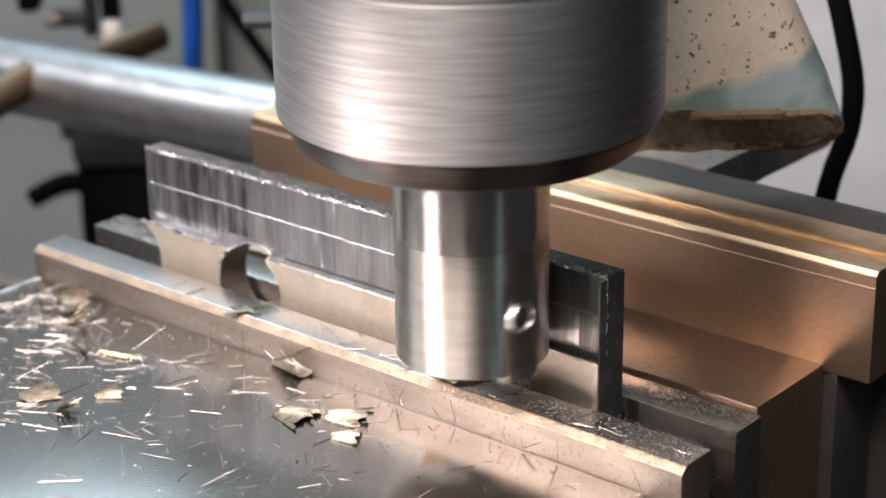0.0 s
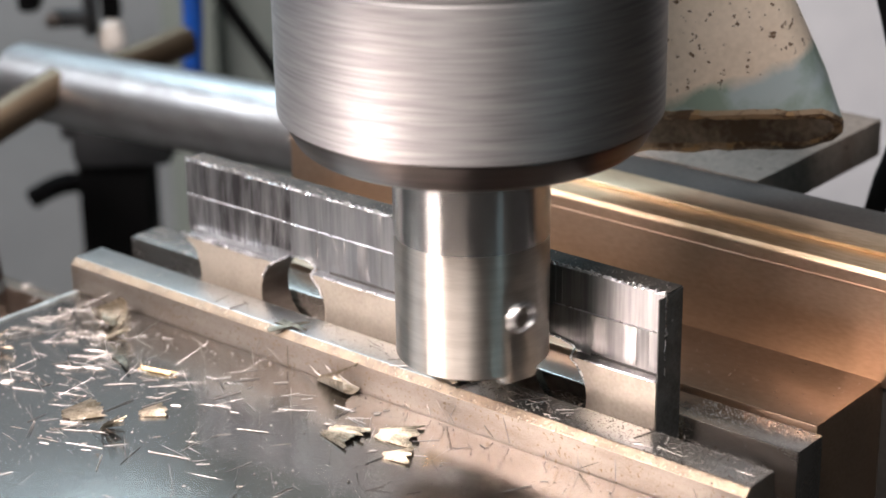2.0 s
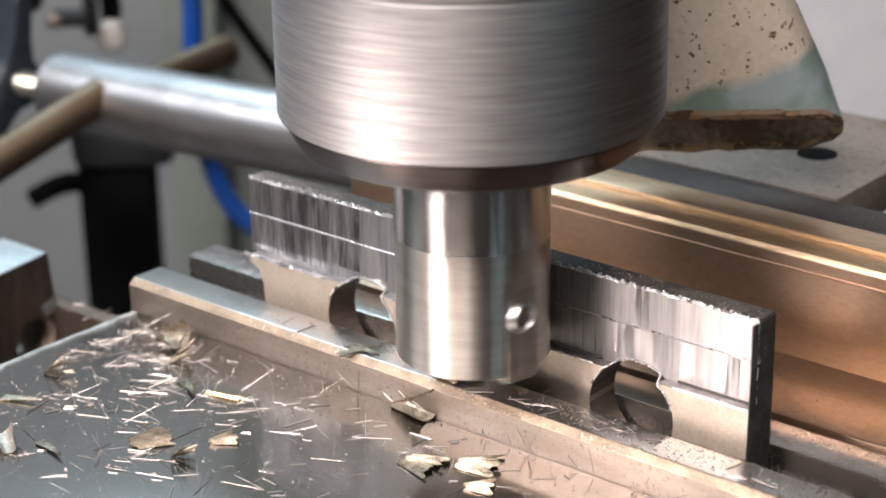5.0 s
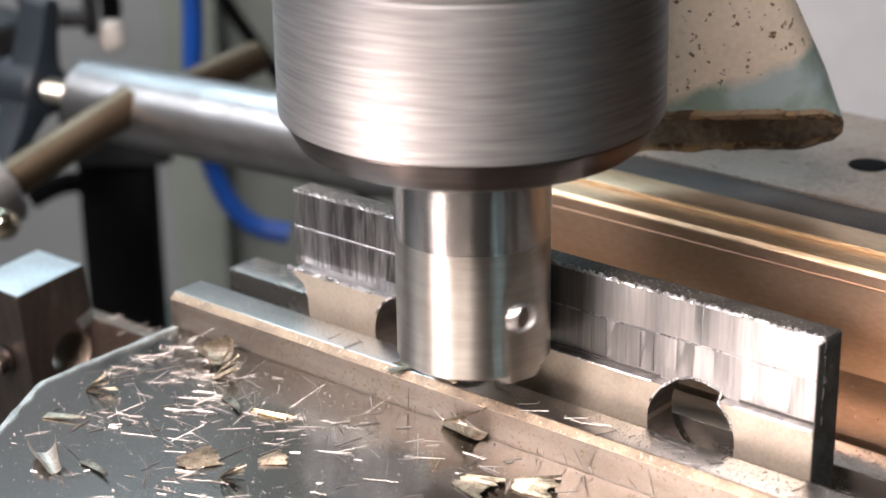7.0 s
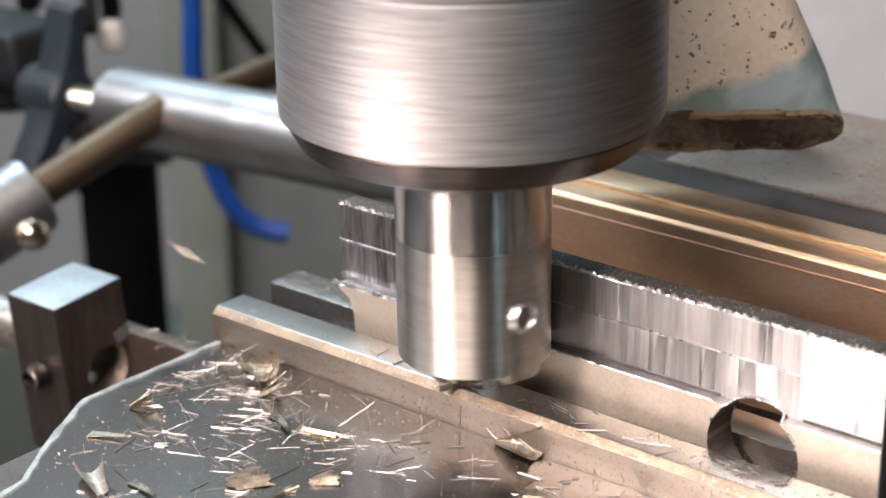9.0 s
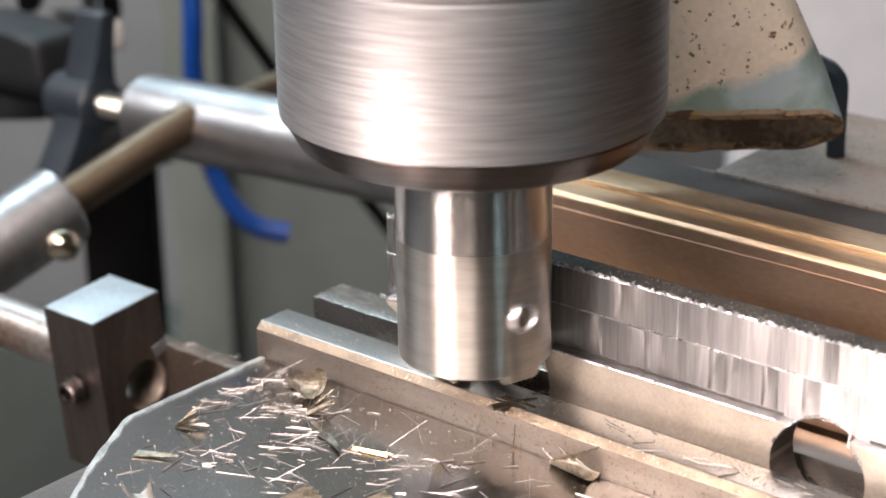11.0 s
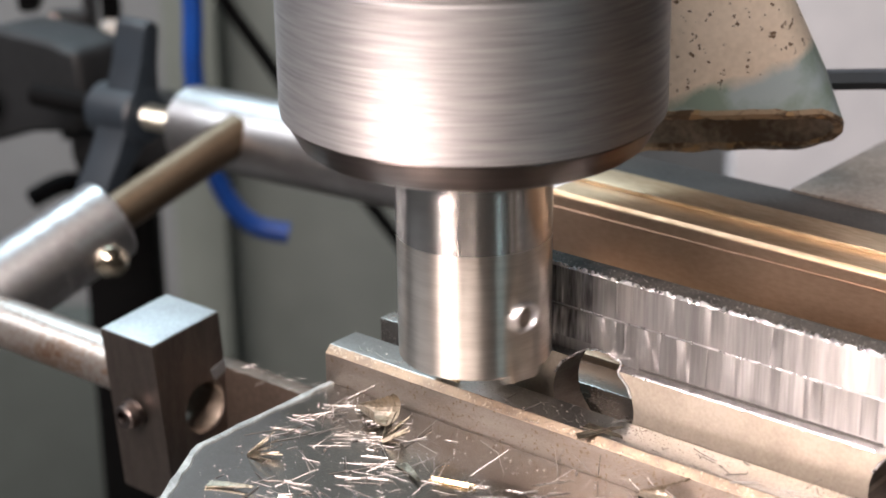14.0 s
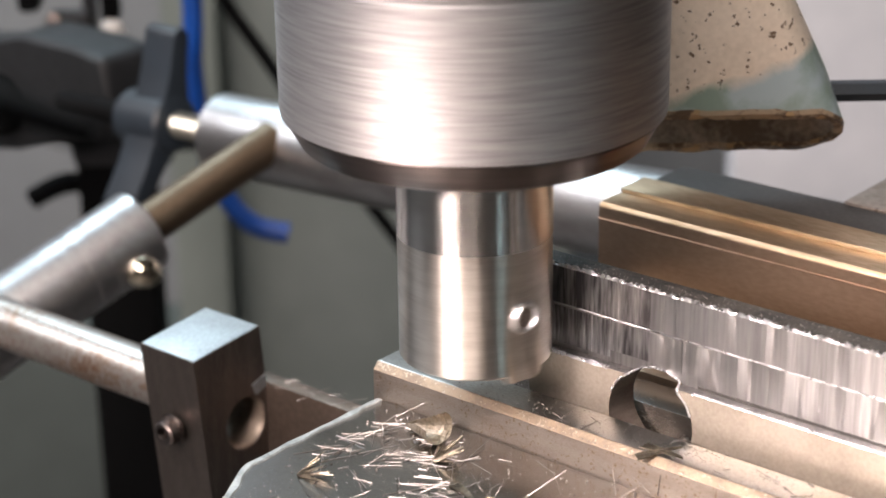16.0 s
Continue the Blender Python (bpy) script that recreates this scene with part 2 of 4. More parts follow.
def box(x0, x1, y0, y1, z0, z1, bevel=0.4, segments=2):
    bm = bmesh.new()
    bmesh.ops.create_cube(bm, size=1.0)
    for v in bm.verts:
        v.co = Vector((x0 if v.co.x < 0 else x1, y0 if v.co.y < 0 else y1, z0 if v.co.z < 0 else z1))
    return bevelled(bm, bevel, segments)


def prism(outline, axis, lo, hi, bevel=0.0, segments=2):
    """An outline of (a, b) pairs drawn out along an axis: 'x' takes (y, z), 'y' takes (x, z), 'z' takes (x, y)."""
    bm = bmesh.new()

    def at(a, b, c):
        return {"x": (c, a, b), "y": (a, c, b), "z": (a, b, c)}[axis]
    low = [bm.verts.new(at(a, b, lo)) for a, b in outline]
    high = [bm.verts.new(at(a, b, hi)) for a, b in outline]
    n = len(outline)
    caps = [bm.faces.new(low), bm.faces.new(high)]
    for i in range(n):
        bm.faces.new((low[i], low[(i + 1) % n], high[(i + 1) % n], high[i]))
    bmesh.ops.recalc_face_normals(bm, faces=bm.faces)
    if bevel:
        bevelled(bm, bevel, segments)
    bmesh.ops.triangulate(bm, faces=[f for f in bm.faces if len(f.verts) > 4])
    return bm


def lathe(profile, steps=96, centre=(0, 0)):
    """(radius, z) pairs turned round the vertical axis."""
    bm = bmesh.new()
    rings = []
    for r, z in profile:
        rings.append([bm.verts.new((centre[0] + r * math.cos(math.tau * i / steps), centre[1] + r * math.sin(math.tau * i / steps), z))
                      for i in range(steps)])
    for a, b in zip(rings, rings[1:]):
        for i in range(steps):
            j = (i + 1) % steps
            bm.faces.new((a[i], a[j], b[j], b[i]))
    bm.faces.new(rings[0])
    bm.faces.new(rings[-1])
    return bm


def turned(profile, a, b, steps=32):
    """(radius, distance) pairs turned round the line from a towards b."""
    a, b = Vector(a), Vector(b)
    bm = lathe(profile, steps)
    m = Matrix.Translation(a) @ (b - a).to_track_quat("Z", "Y").to_matrix().to_4x4()
    bmesh.ops.transform(bm, matrix=m, verts=bm.verts)
    return bm


def rod(a, b, r, edge=0.5, steps=32):
    d = (Vector(b) - Vector(a)).length
    return turned([(r - edge, 0), (r, edge), (r, d - edge), (r - edge, d)], a, b, steps)


def pipe(points, r, steps=12, sub=8):
    """A round bar along a smooth line through the points."""
    pts = [Vector(p) for p in points]
    line = []
    for i in range(len(pts) - 1):
        p0, p1, p2, p3 = pts[max(i - 1, 0)], pts[i], pts[i + 1], pts[min(i + 2, len(pts) - 1)]
        for k in range(sub):
            t = k / sub
            line.append(0.5 * (2 * p1 + (p2 - p0) * t + (2 * p0 - 5 * p1 + 4 * p2 - p3) * t ** 2 + (3 * p1 - p0 - 3 * p2 + p3) * t ** 3))
    line.append(pts[-1])
    bm = bmesh.new()
    rings, up = [], Vector((0.31, 0.2, 0.93))
    for i, p in enumerate(line):
        d = (line[min(i + 1, len(line) - 1)] - line[max(i - 1, 0)]).normalized()
        s = d.cross(up).normalized()
        u = s.cross(d)
        rings.append([bm.verts.new(p + r * (s * math.cos(math.tau * j / steps) + u * math.sin(math.tau * j / steps))) for j in range(steps)])
    for a, b in zip(rings, rings[1:]):
        for j in range(steps):
            k = (j + 1) % steps
            bm.faces.new((a[j], a[k], b[k], b[j]))
    bm.faces.new(rings[0])
    bm.faces.new(rings[-1])
    return bm


def joined(*parts):
    out = bmesh.new()
    for bm in parts:
        me = bpy.data.meshes.new("joining")
        bm.to_mesh(me)
        bm.free()
        out.from_mesh(me)
        bpy.data.meshes.remove(me)
    return out


# the view's own level axes, for what stands still far behind the machine
ACROSS = Vector((0.76501, 0.64402, 0.0))
AWAY = Vector((-0.64402, 0.76501, 0.0))
FOOT = Vector((EYE[0], EYE[1], 0.0)) * 1000


def spot(u, d, z):
    """u mm to the side and d mm away from the place below the eye, at height z."""
    p = FOOT + ACROSS * u + AWAY * d
    return Vector((p.x, p.y, z))


def turn_level(bm):
    """Stands a mesh drawn with x across, y away, z up in the place of spot()."""
    for v in bm.verts:
        v.co = spot(v.co.x, v.co.y, v.co.z)
    return bm


# ---- the room ----
def room():
    def slab(name, label, cat, mat, bm):
        return solo(name, bm, mat, label, cat, kind="structure", moving=False)
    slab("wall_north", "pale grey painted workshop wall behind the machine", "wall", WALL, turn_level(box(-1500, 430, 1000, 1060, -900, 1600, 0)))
    # Unseen walls and ceiling are coloured dark so the chuck's right reflects little.
    slab("wall_north_2", "unseen workshop wall, darkened to dim reflections", "wall", DIMWALL, turn_level(box(430, 1500, 1000, 1060, -900, 1600, 0)))
    slab("wall_south", "unseen workshop wall, darkened to dim reflections", "wall", DIMWALL, turn_level(box(-1500, 1500, -1260, -1200, -900, 1600, 0)))
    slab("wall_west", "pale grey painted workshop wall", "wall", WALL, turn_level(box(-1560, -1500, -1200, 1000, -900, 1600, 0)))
    slab("wall_east", "unseen workshop wall, darkened to dim reflections", "wall", DIMWALL, turn_level(box(1500, 1560, -1200, 1000, -900, 1600, 0)))
    slab("floor", "grey concrete workshop floor", "floor", FLOOR, turn_level(box(-1560, 1560, -1260, 1060, -960, -900, 0)))
    slab("ceiling", "unseen workshop ceiling, darkened to dim reflections", "ceiling", DIMWALL, turn_level(box(-1560, 1560, -1260, 1060, 1600, 1660, 0)))


room()


# ---- the spindle ----
def chuck():
    t = thing("milling_chuck", "large turned steel milling chuck with a dark lower rim", "milling chuck", at=(0, 0, 40), moving=False)
    part("body", lathe([(29.2, 47.2), (29.9, 47.6), (30.05, 48.6), (30.05, 70.4), (29.8, 70.6), (29.8, 71.2), (30.05, 71.4), (30.05, 110)], 128), CHUCK, t)
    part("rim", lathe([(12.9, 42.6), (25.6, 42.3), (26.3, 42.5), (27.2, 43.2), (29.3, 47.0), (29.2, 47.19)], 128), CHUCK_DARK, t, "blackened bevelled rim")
    part("cutter_shank", lathe([(12.5, 26.9), (12.5, 43.2)], 96), CUTTER, t, "polished cylindrical cutter shank")
    # cutter body with two flat pockets for its inserts
    body = bmesh.new()
    levels = [5.9, 6.4, 8, 11, 14, 17, 20, 21.5, 22.5, 23.5, 26.9]
    rings = []
    for z in levels:
        ring = []
        for i in range(120):
            a = math.tau * i / 120
            r = 12.42
            if z < 6.2:
                r = 11.9
            depth = 0.4 if z < 21.0 else max(0.0, 0.4 - (z - 21.0) * 0.25)
            for c in (0.0, math.pi):
                d = (a - c + math.pi) % math.tau - math.pi
                if abs(d) < 0.75 and depth > 0:
                    r = min(r, (12.42 - depth) / max(math.cos(d), 0.2))
            ring.append(body.verts.new((r * math.cos(a), r * math.sin(a), z)))
        rings.append(ring)
    for a, b in zip(rings, rings[1:]):
        for i in range(120):
            j = (i + 1) % 120
            body.faces.new((a[i], a[j], b[j], b[i]))
    body.faces.new(rings[0])
    body.faces.new(rings[-1])
    part("cutter_body", body, CUTTER_BODY, t, "satin nickel cutter body with insert pockets")
    for k in (0, 1):
        m = Matrix.Rotation(math.pi * k, 4, "Z")
        ins = prism([(-3.4, 4.9), (-3.6, 16.0), (-3.0, 17.0), (2.4, 17.2), (3.2, 16.6), (3.5, 5.6), (2.6, 4.6)], "x", 10.4, 12.05, 0.3)
        bmesh.ops.transform(ins, matrix=m, verts=ins.verts)
        insert = part("insert", ins, CUTTER_BODY, t, "grey carbide insert")
        sc = turned([(2.7, 0), (2.7, 0.2), (2.4, 0.75), (2.1, 0.75), (1.85, 0.3), (1.8, -0.2)], (12.0, -0.2, 15.7), (20, -0.2, 15.7), 32)
        bmesh.ops.transform(sc, matrix=m, verts=sc.verts)
        part("insert_screw", sc, BURR, insert, "bright insert screw")
        so = turned([(1.85, 0), (1.85, 0.1), (0.9, 0.1), (0.7, 0.3), (0.1, 0.38)], (12.05, -0.2, 15.7), (20, -0.2, 15.7), 24)
        bmesh.ops.transform(so, matrix=m, verts=so.verts)
        part("screw_socket", so, CARBIDE, insert, "dark screw socket")
    return t


CHUCK_THING = chuck()


def head_guard():
    t = thing("head_casting", "chipped painted hollow casting, beige above and green below, with a rusty rim", "machine casting", at=spot(57.3, 342, 35), moving=False)
    # a hollow flattened sleeve, cut aslant so that its far wall hangs lower
    u0, u1, near, far, r = 18.0, 72.7, 334.0, 348.5, 7.2

    def ring(inset):
        pts = [(u0, near + inset)]
        mid, rad = (near + far) / 2, (far - near) / 2 - inset
        for k in range(0, 13):
            a = -math.pi / 2 + math.pi * k / 12
            pts.append((u1 - r + (r - inset) * math.cos(a), mid + rad * math.sin(a)))
        pts.append((u0, far - inset))
        return pts
    outer, inner = ring(0), ring(1.7)

    def cut(u, d):
        s = (d - near) / (far - near)
        ragged = 0.4 * noise.noise(Vector((u * 0.35, d * 0.3, 2.0))) + 0.35 * noise.noise(Vector((u * 1.1, d, 5.0)))
        return 32.2 - 11.4 * s + ragged

    def dense(line):
        out = []
        for (a, b), (c, d) in zip(line, line[1:]):
            n = max(1, int(math.hypot(c - a, d - b) / 2))
            out += [(a + (c - a) * k / n, b + (d - b) * k / n) for k in range(n)]
        return out + [line[-1]]
    outer, inner = dense(outer), dense(inner)

    def wall(line, lo, hi, lean):
        bm = bmesh.new()
        low = [bm.verts.new((u, d, cut(u, d) + lo)) for u, d in line]
        mid = [bm.verts.new((u + lean * 8 * max(0, (u - 38) / 34), d, 39)) for u, d in line]
        top = [bm.verts.new((u + lean * (hi + 8) * max(0, (u - 38) / 34), d, 39 + hi)) for u, d in line]
        for a, b in ((low, mid), (mid, top)):
            for i in range(len(line) - 1):
                bm.faces.new((a[i], a[i + 1], b[i + 1], b[i]))
        return bm
    part("outer_skin", turn_level(wall(outer, 1.1, 45, -0.47)), GUARD, t)
    part("inner_skin", turn_level(wall(inner, 1.0, 45, -0.47)), GUARD_IN, t, "beige stained inside of the casting, darkened for its shadow")
    # Unseen lid, added to keep overhead light out of the hollow.
    part("light_lid", turn_level(box(u0 - 2, u1 - 24, near - 1, far + 1, 83.5, 87, 0.3)), GUARD, t, "unseen lid keeping light out of the casting")
    bm = bmesh.new()
    io = [outer[round(i * (len(outer) - 1) / 59)] for i in range(60)]
    ii = [inner[round(i * (len(inner) - 1) / 59)] for i in range(60)]
    rows = []
    for line, off, grow in ((io, 1.15, 0.0), (io, 0.2, 0.0), (ii, 0.2, 0.0), (ii, 1.05, 0.0)):
        rows.append([bm.verts.new((u, d, cut(u, d) + off)) for u, d in line])
    for a, b in zip(rows, rows[1:]):
        for i in range(59):
            bm.faces.new((a[i], a[i + 1], b[i + 1], b[i]))
    part("rim", turn_level(bm), GUARD_RIM, t, "rusty chipped cut rim")


head_guard()


# ---- what stands behind the machine ----
def background():
    t = thing("steel_cabinet", "dark grey-green enamelled steel cabinet behind the machine", "cabinet", at=spot(0, 880, -900), moving=False)
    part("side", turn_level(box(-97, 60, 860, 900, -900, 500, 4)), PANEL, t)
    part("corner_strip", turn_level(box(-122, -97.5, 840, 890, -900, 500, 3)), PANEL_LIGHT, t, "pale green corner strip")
    part("drawer_unit", turn_level(box(-420, -122.5, 850, 900, -900, -238, 4)), DRAWER, t, "green drawer unit with shade put into its colour")
    t = thing("black_stand", "black painted steel stand with a clamp handle", "stand", at=spot(-104, 600, -900), moving=False)
    part("post", turn_level(box(-115, -92.5, 590, 612, -900, -56, 1.5)), BLACK, t)
    part("clamp_head", turn_level(joined(box(-116, -84, 586, 616, -62, -44, 4), box(-98, -74, 588, 606, -58, -47, 4), box(-119, -112, 586, 610, -53, -38, 3))), DARKGREY, t, "dark grey cast clamp head")
    part("handle", pipe([spot(-114, 600, -71), spot(-120, 597, -70), spot(-126, 596, -72), spot(-131, 596, -75)], 3.4), BLACK, t, "black clamp lever")
    t = thing("dark_bracket", "dark grey cast bracket with a steel bolt behind the machine", "bracket", at=spot(-112, 605, -15), moving=False)
    part("upright", turn_level(box(-111.8, -108.0, 604, 612, -24, 60, 1.0)), DARKGREY, t)
    part("arm", turn_level(box(-121.5, -108.5, 598, 603.8, -19.8, -14.2, 2.2)), DARKGREY, t)
    part("bolt", turned([(2.4, 0), (2.4, 1.2), (1.5, 1.4), (1.4, 2.2), (0.2, 2.4)], spot(-119.8, 598, -17.0), spot(-119.8, 560, -15), 16), BLOCK, t, "small steel bolt")
    part("lug", turn_level(box(-131.5, -124.6, 600, 612, -15.5, 60, 2.5)), BLACK, t, "black painted lug")
    t = thing("toggle_switch", "off-white plastic switch on a black stem", "switch", at=spot(-104, 620, -30), moving=False)
    part("stem", turn_level(box(-108, -102, 614, 621, -21.5, 60, 1.2)), BLACK, t)
    part("lever", turned([(3.8, 0), (4.6, 1.2), (4.4, 5), (3.1, 8.2), (1.6, 9)], spot(-104.6, 613, -30), spot(-104.6, 611, -10), 20), WHITEP, t, "off-white plastic lever")
    solo("blue_hose", pipe([spot(-76.6, 600, 60), spot(-76.6, 600, -10), spot(-77.6, 600, -35), spot(-75.2, 600, -59), spot(-69.6, 600, -76.5), spot(-61, 600, -86.5), spot(-50, 600, -89.5)], 3.3),
         BLUE, "glossy blue plastic air hose hanging behind the machine", "hose", at=spot(-76.6, 600, 60), moving=False)
    solo("black_cable", pipe([spot(-80, 640, 0), spot(-72, 640, -20), spot(-57, 640, -44), spot(-36, 640, -78), spot(-10, 640, -116), spot(10, 640, -150)], 2.4), BLACK,
         "thin black cable running down behind the machine", "cable", at=spot(-80, 640, 0), moving=False)
    solo("steel_brace", pipe([spot(58, 800, 60), spot(46, 800, -40), spot(33, 800, -160)], 5), PANEL_LIGHT, "pale grey painted brace against the wall", "brace",
         at=spot(33, 800, -160), moving=False)


background()
solo("white_board", turn_level(box(112, 420, 720, 740, -900, 500, 2)), material("white_enamel_board", (0.52, 0.525, 0.55), (0.44, 0.45, 0.48), 0.0, 0.5, 0.6, 5, 60, bump=0.03),
     "white enamelled board standing behind the machine", "board", at=spot(260, 730, -900), moving=False)


# ---- the lamp standing on the machine table ----
def work_lamp():
    t = thing("work_lamp", "small bright work lamp on a bent black arm", "work lamp", at=(-35, -95, -160))
    m = look((-0.0355, -0.220, 0.122), (0.01, 0.0, 0.008))

    def aimed(bm):
        for v in bm.verts:
            v.co = (m @ (v.co * MM)) / MM
        return bm
    part("housing", aimed(box(-42, 42, -20, 20, 0.6, 16, 3.0)), BLACK, t, "black lamp housing")
    # Hood out of view, added to cut the lamp's light on the chuck.
    part("hood", aimed(box(-48, 48, 15.6, 17.6, -98, 0.4, 0.5)), BLACK, t, "unseen black hood that shades the chuck")
    part("diffuser", aimed(box(-38, 38, -15, 15, -0.8, 0.5, 0.3)), LED, t, "glowing white diffuser")
    part("arm", pipe([(-37, -231, 128), (-42, -262, 100), (-46, -262, -40), (-42, -170, -140), (-38, -110, -152), (-36, -92, -150)], 4.0), BLACK, t, "black bent arm")
    part("base", lathe([(17, -160), (18, -159), (18, -150), (15, -147), (5, -146)], 40, (-35, -80)), BLACK, t, "black round magnetic base")


work_lamp()


# ---- the machine table and vise ----
def vise():
    solo("machine_table", box(-320, 320, -100, 100, -200, -160, 1.5), DARKIRON, "grey cast iron milling machine table", "machine table", at=(0, 0, -160))
    t = thing("machine_vise", "oily steel machine vise with a stepped fixed jaw", "vise", at=(8, 40, -160))
    part("bed", box(-56, 79, -60, 140, -160, -40, 1.0), DARKIRON, t, "dark cast iron vise bed")
    part("moving_body", box(-60, 76, -70, 17, -39.9, -9.9, 0.8), DARKIRON, t, "dark moving jaw body")
    part("guide_slab", box(-118, -60.2, 13.2, 16.8, -39.8, -22.5, 0.3), SLAB, t, "brown steel guide slab")
    mj = part("moving_jaw", prism([(-1.0, -39), (-1.0, -3.2), (0.3, -2.0), (6.9, -2.0), (7.2, -2.3), (7.2, -39)], "x", -66.2, 86.2, 0.25), [JAW, JAW_TOP, CHAMFER], t, "worn brownish steel moving jaw with a warm reflection painted on its chamfer")
    for p in mj.data.polygons:
        if p.normal.z > 0.9:
            p.material_index = 1
        elif p.normal.z > 0.4 and p.normal.y < -0.4:
            p.material_index = 2
    part("fixed_step", box(-58, 80.5, 30.3, 60, -39.9, -5.3, 0.7), BROWN, t, "oily brown-tinted step below the fixed jaw")
    part("fixed_jaw", prism([(51.6, -6.5), (51.6, 13.2), (52.2, 14.0), (66.2, 14.0), (66.2, -6.5)], "x", -57.0, 89.5, 0.3), [BROWN, GOLD], t, "fixed jaw with brown and gold reflections painted on")
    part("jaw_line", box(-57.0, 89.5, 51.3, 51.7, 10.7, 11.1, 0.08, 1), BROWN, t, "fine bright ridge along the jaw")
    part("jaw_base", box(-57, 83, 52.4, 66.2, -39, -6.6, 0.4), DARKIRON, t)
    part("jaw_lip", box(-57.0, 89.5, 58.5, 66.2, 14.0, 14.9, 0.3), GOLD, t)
    part("jaw_back", box(-57.0, 89.5, 66.3, 80, -39, 13.4, 0.5), DARKIRON, t, "dark cast iron jaw back")
    part("jaw_foot", box(80.6, 92, 20, 70, -160, -45, 0.5), DARKIRON, t)
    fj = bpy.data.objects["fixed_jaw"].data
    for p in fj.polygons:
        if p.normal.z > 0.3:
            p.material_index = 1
    c = thing("jaw_cover_plate", "dark glossy oil-wet cover plate strewn with chips", "cover plate", at=(0, -40, -9.9))
    outline = [(-64.6, -1.2), (-65.0, -18), (-65.2, -32.5), (-63.5, -36.0), (-60.5, -41.5), (-56.0, -49.5), (-50, -58), (-44, -95), (80, -95), (80, -1.2)]
    part("sheet", prism(outline, "z", -9.8, -8.3, 0.25), PLATE, c)
    rng = random.Random(4)
    edge = []
    for (a, b), (p, q) in zip(outline[:7], outline[1:8]):
        n = max(2, int(math.hypot(p - a, q - b) / 2.2))
        edge += [(a + (p - a) * k / n, b + (q - b) * k / n) for k in range(n)]
    inner = [(x + 0.5 + 0.7 * rng.random(), y + 0.6 * rng.random()) for x, y in edge]
    outer = [(x - 0.3 - 0.35 * rng.random(), y - 0.15) for x, y in edge]
    part("edge_bead", prism(outer + inner[::-1], "z", -9.9, -8.1, 0.2, 1), PLATE_EDGE, c, "frosted rough edge bead")


vise()


def parallel():
    solo("parallel_bar", box(-70.4, 83.9, 18.2, 26.0, -44, -4.2, 0.35), GROUND, "ground steel parallel bar standing behind the workpiece", "parallel bar", at=(6, 22, -39.9))


parallel()


# ---- the workpiece ----
def workpiece():
    t = thing("workpiece", "steel bar with a milled step and two cross holes", "workpiece", at=(8, 13.5, -10))
    x0, x1, sh = -46.2, 62.4, 4.5
    holes = [(-17.1, -2.2, 8.0), (40.9, -2.0, 8.1)]

    def arc(cx, cz, r, a0, a1, n):
        return [(cx + r * math.cos(a0 + (a1 - a0) * k / n), cz + r * math.sin(a0 + (a1 - a0) * k / n)) for k in range(n + 1)]
    low = [(x0 + 5.4, -12), (x1, -12), (x1, sh)]
    for cx, cz, r in reversed(holes):
        a = math.asin((sh - cz) / r)
        low += arc(cx, cz, r, a, -math.pi - a, 40)
    low += [(x0 + 1.2, sh), (x0 + 1.6, sh - 1.0), (x0 + 3.8, sh - 2.2), (x0 + 4.8, sh - 5.0)]
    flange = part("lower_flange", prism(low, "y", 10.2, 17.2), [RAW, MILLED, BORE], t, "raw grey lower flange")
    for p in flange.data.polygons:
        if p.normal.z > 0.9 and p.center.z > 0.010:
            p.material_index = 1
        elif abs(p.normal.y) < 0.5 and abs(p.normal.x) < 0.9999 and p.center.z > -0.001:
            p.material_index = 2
    part("corner_line", box(-9.8, 33.6, 12.35, 12.6, sh, sh + 0.4, 0.05), DARKIRON, t, "thin dark strip along the corner of the step")
    part("corner_line", box(48.2, x1, 12.35, 12.6, sh, sh + 0.4, 0.05), DARKIRON, t, "thin dark strip along the corner of the step")

    def upper(xa, xb, y, z0, z1, mat, name, label):
        out = [(xa, z1), (xb, z1), (xb, z0)]
        for cx, cz, r in reversed(holes):
            top = cz + r
            if xa < cx - 5 and xb > cx + 5 and z0 < top:
                a = math.asin((z0 - cz) / r)
                out += arc(cx, cz, r, a, math.pi - a, 12)
        out += [(xa, z0)]
        return part(name, prism(out, "y", y, 17.2), mat, t, label)
    upper(x0, x1, 12.55, sh, 18.75, MILLED, "upper_wall", "bright vertically streaked milled wall")
    # the flats that the cutter left, each one turned a little from the next
    rf = random.Random(12)
    for name, za, zb, mean, xa, xb, mat in (
            ("milled_flat", 12.2, 18.6, 2.4, -19.0, x1, MILLED),
            ("milled_flat", 5.3, 11.9, 2.8, -19.0, x1, MILLED),
            ("first_pass_flat", 12.3, 18.6, 2.0, x0, -19.0, MILLED_OLD),
            ("first_pass_flat", 5.3, 11.8, 2.0, x0, -19.0, MILLED_OLD)):
        depth = 0.045 if za > 10 else 0.085
        x = xa
        while x < xb - 0.01:
            nx = min(xb, x + mean * rf.uniform(0.55, 1.6))
            lo = 6.6 if za < 8 and any(cx - 7.8 < nx and x < cx + 7.8 for cx, cz, r in holes) else za
            slope, base_y, lean = rf.gauss(0, depth), 12.46 - 0.02 * rf.random(), 0.02 + 0.03 * rf.random()
            tip = zb - (0.25 * rf.random() if za < 8 else 0.0)
            bm = bmesh.new()
            ends = []
            for k, px in enumerate((x, nx)):
                y = base_y + slope * (k - 0.5)
                ends.append([bm.verts.new(p) for p in ((px, 12.56, lo), (px, y - lean, lo), (px, y, tip), (px, 12.56, tip))])
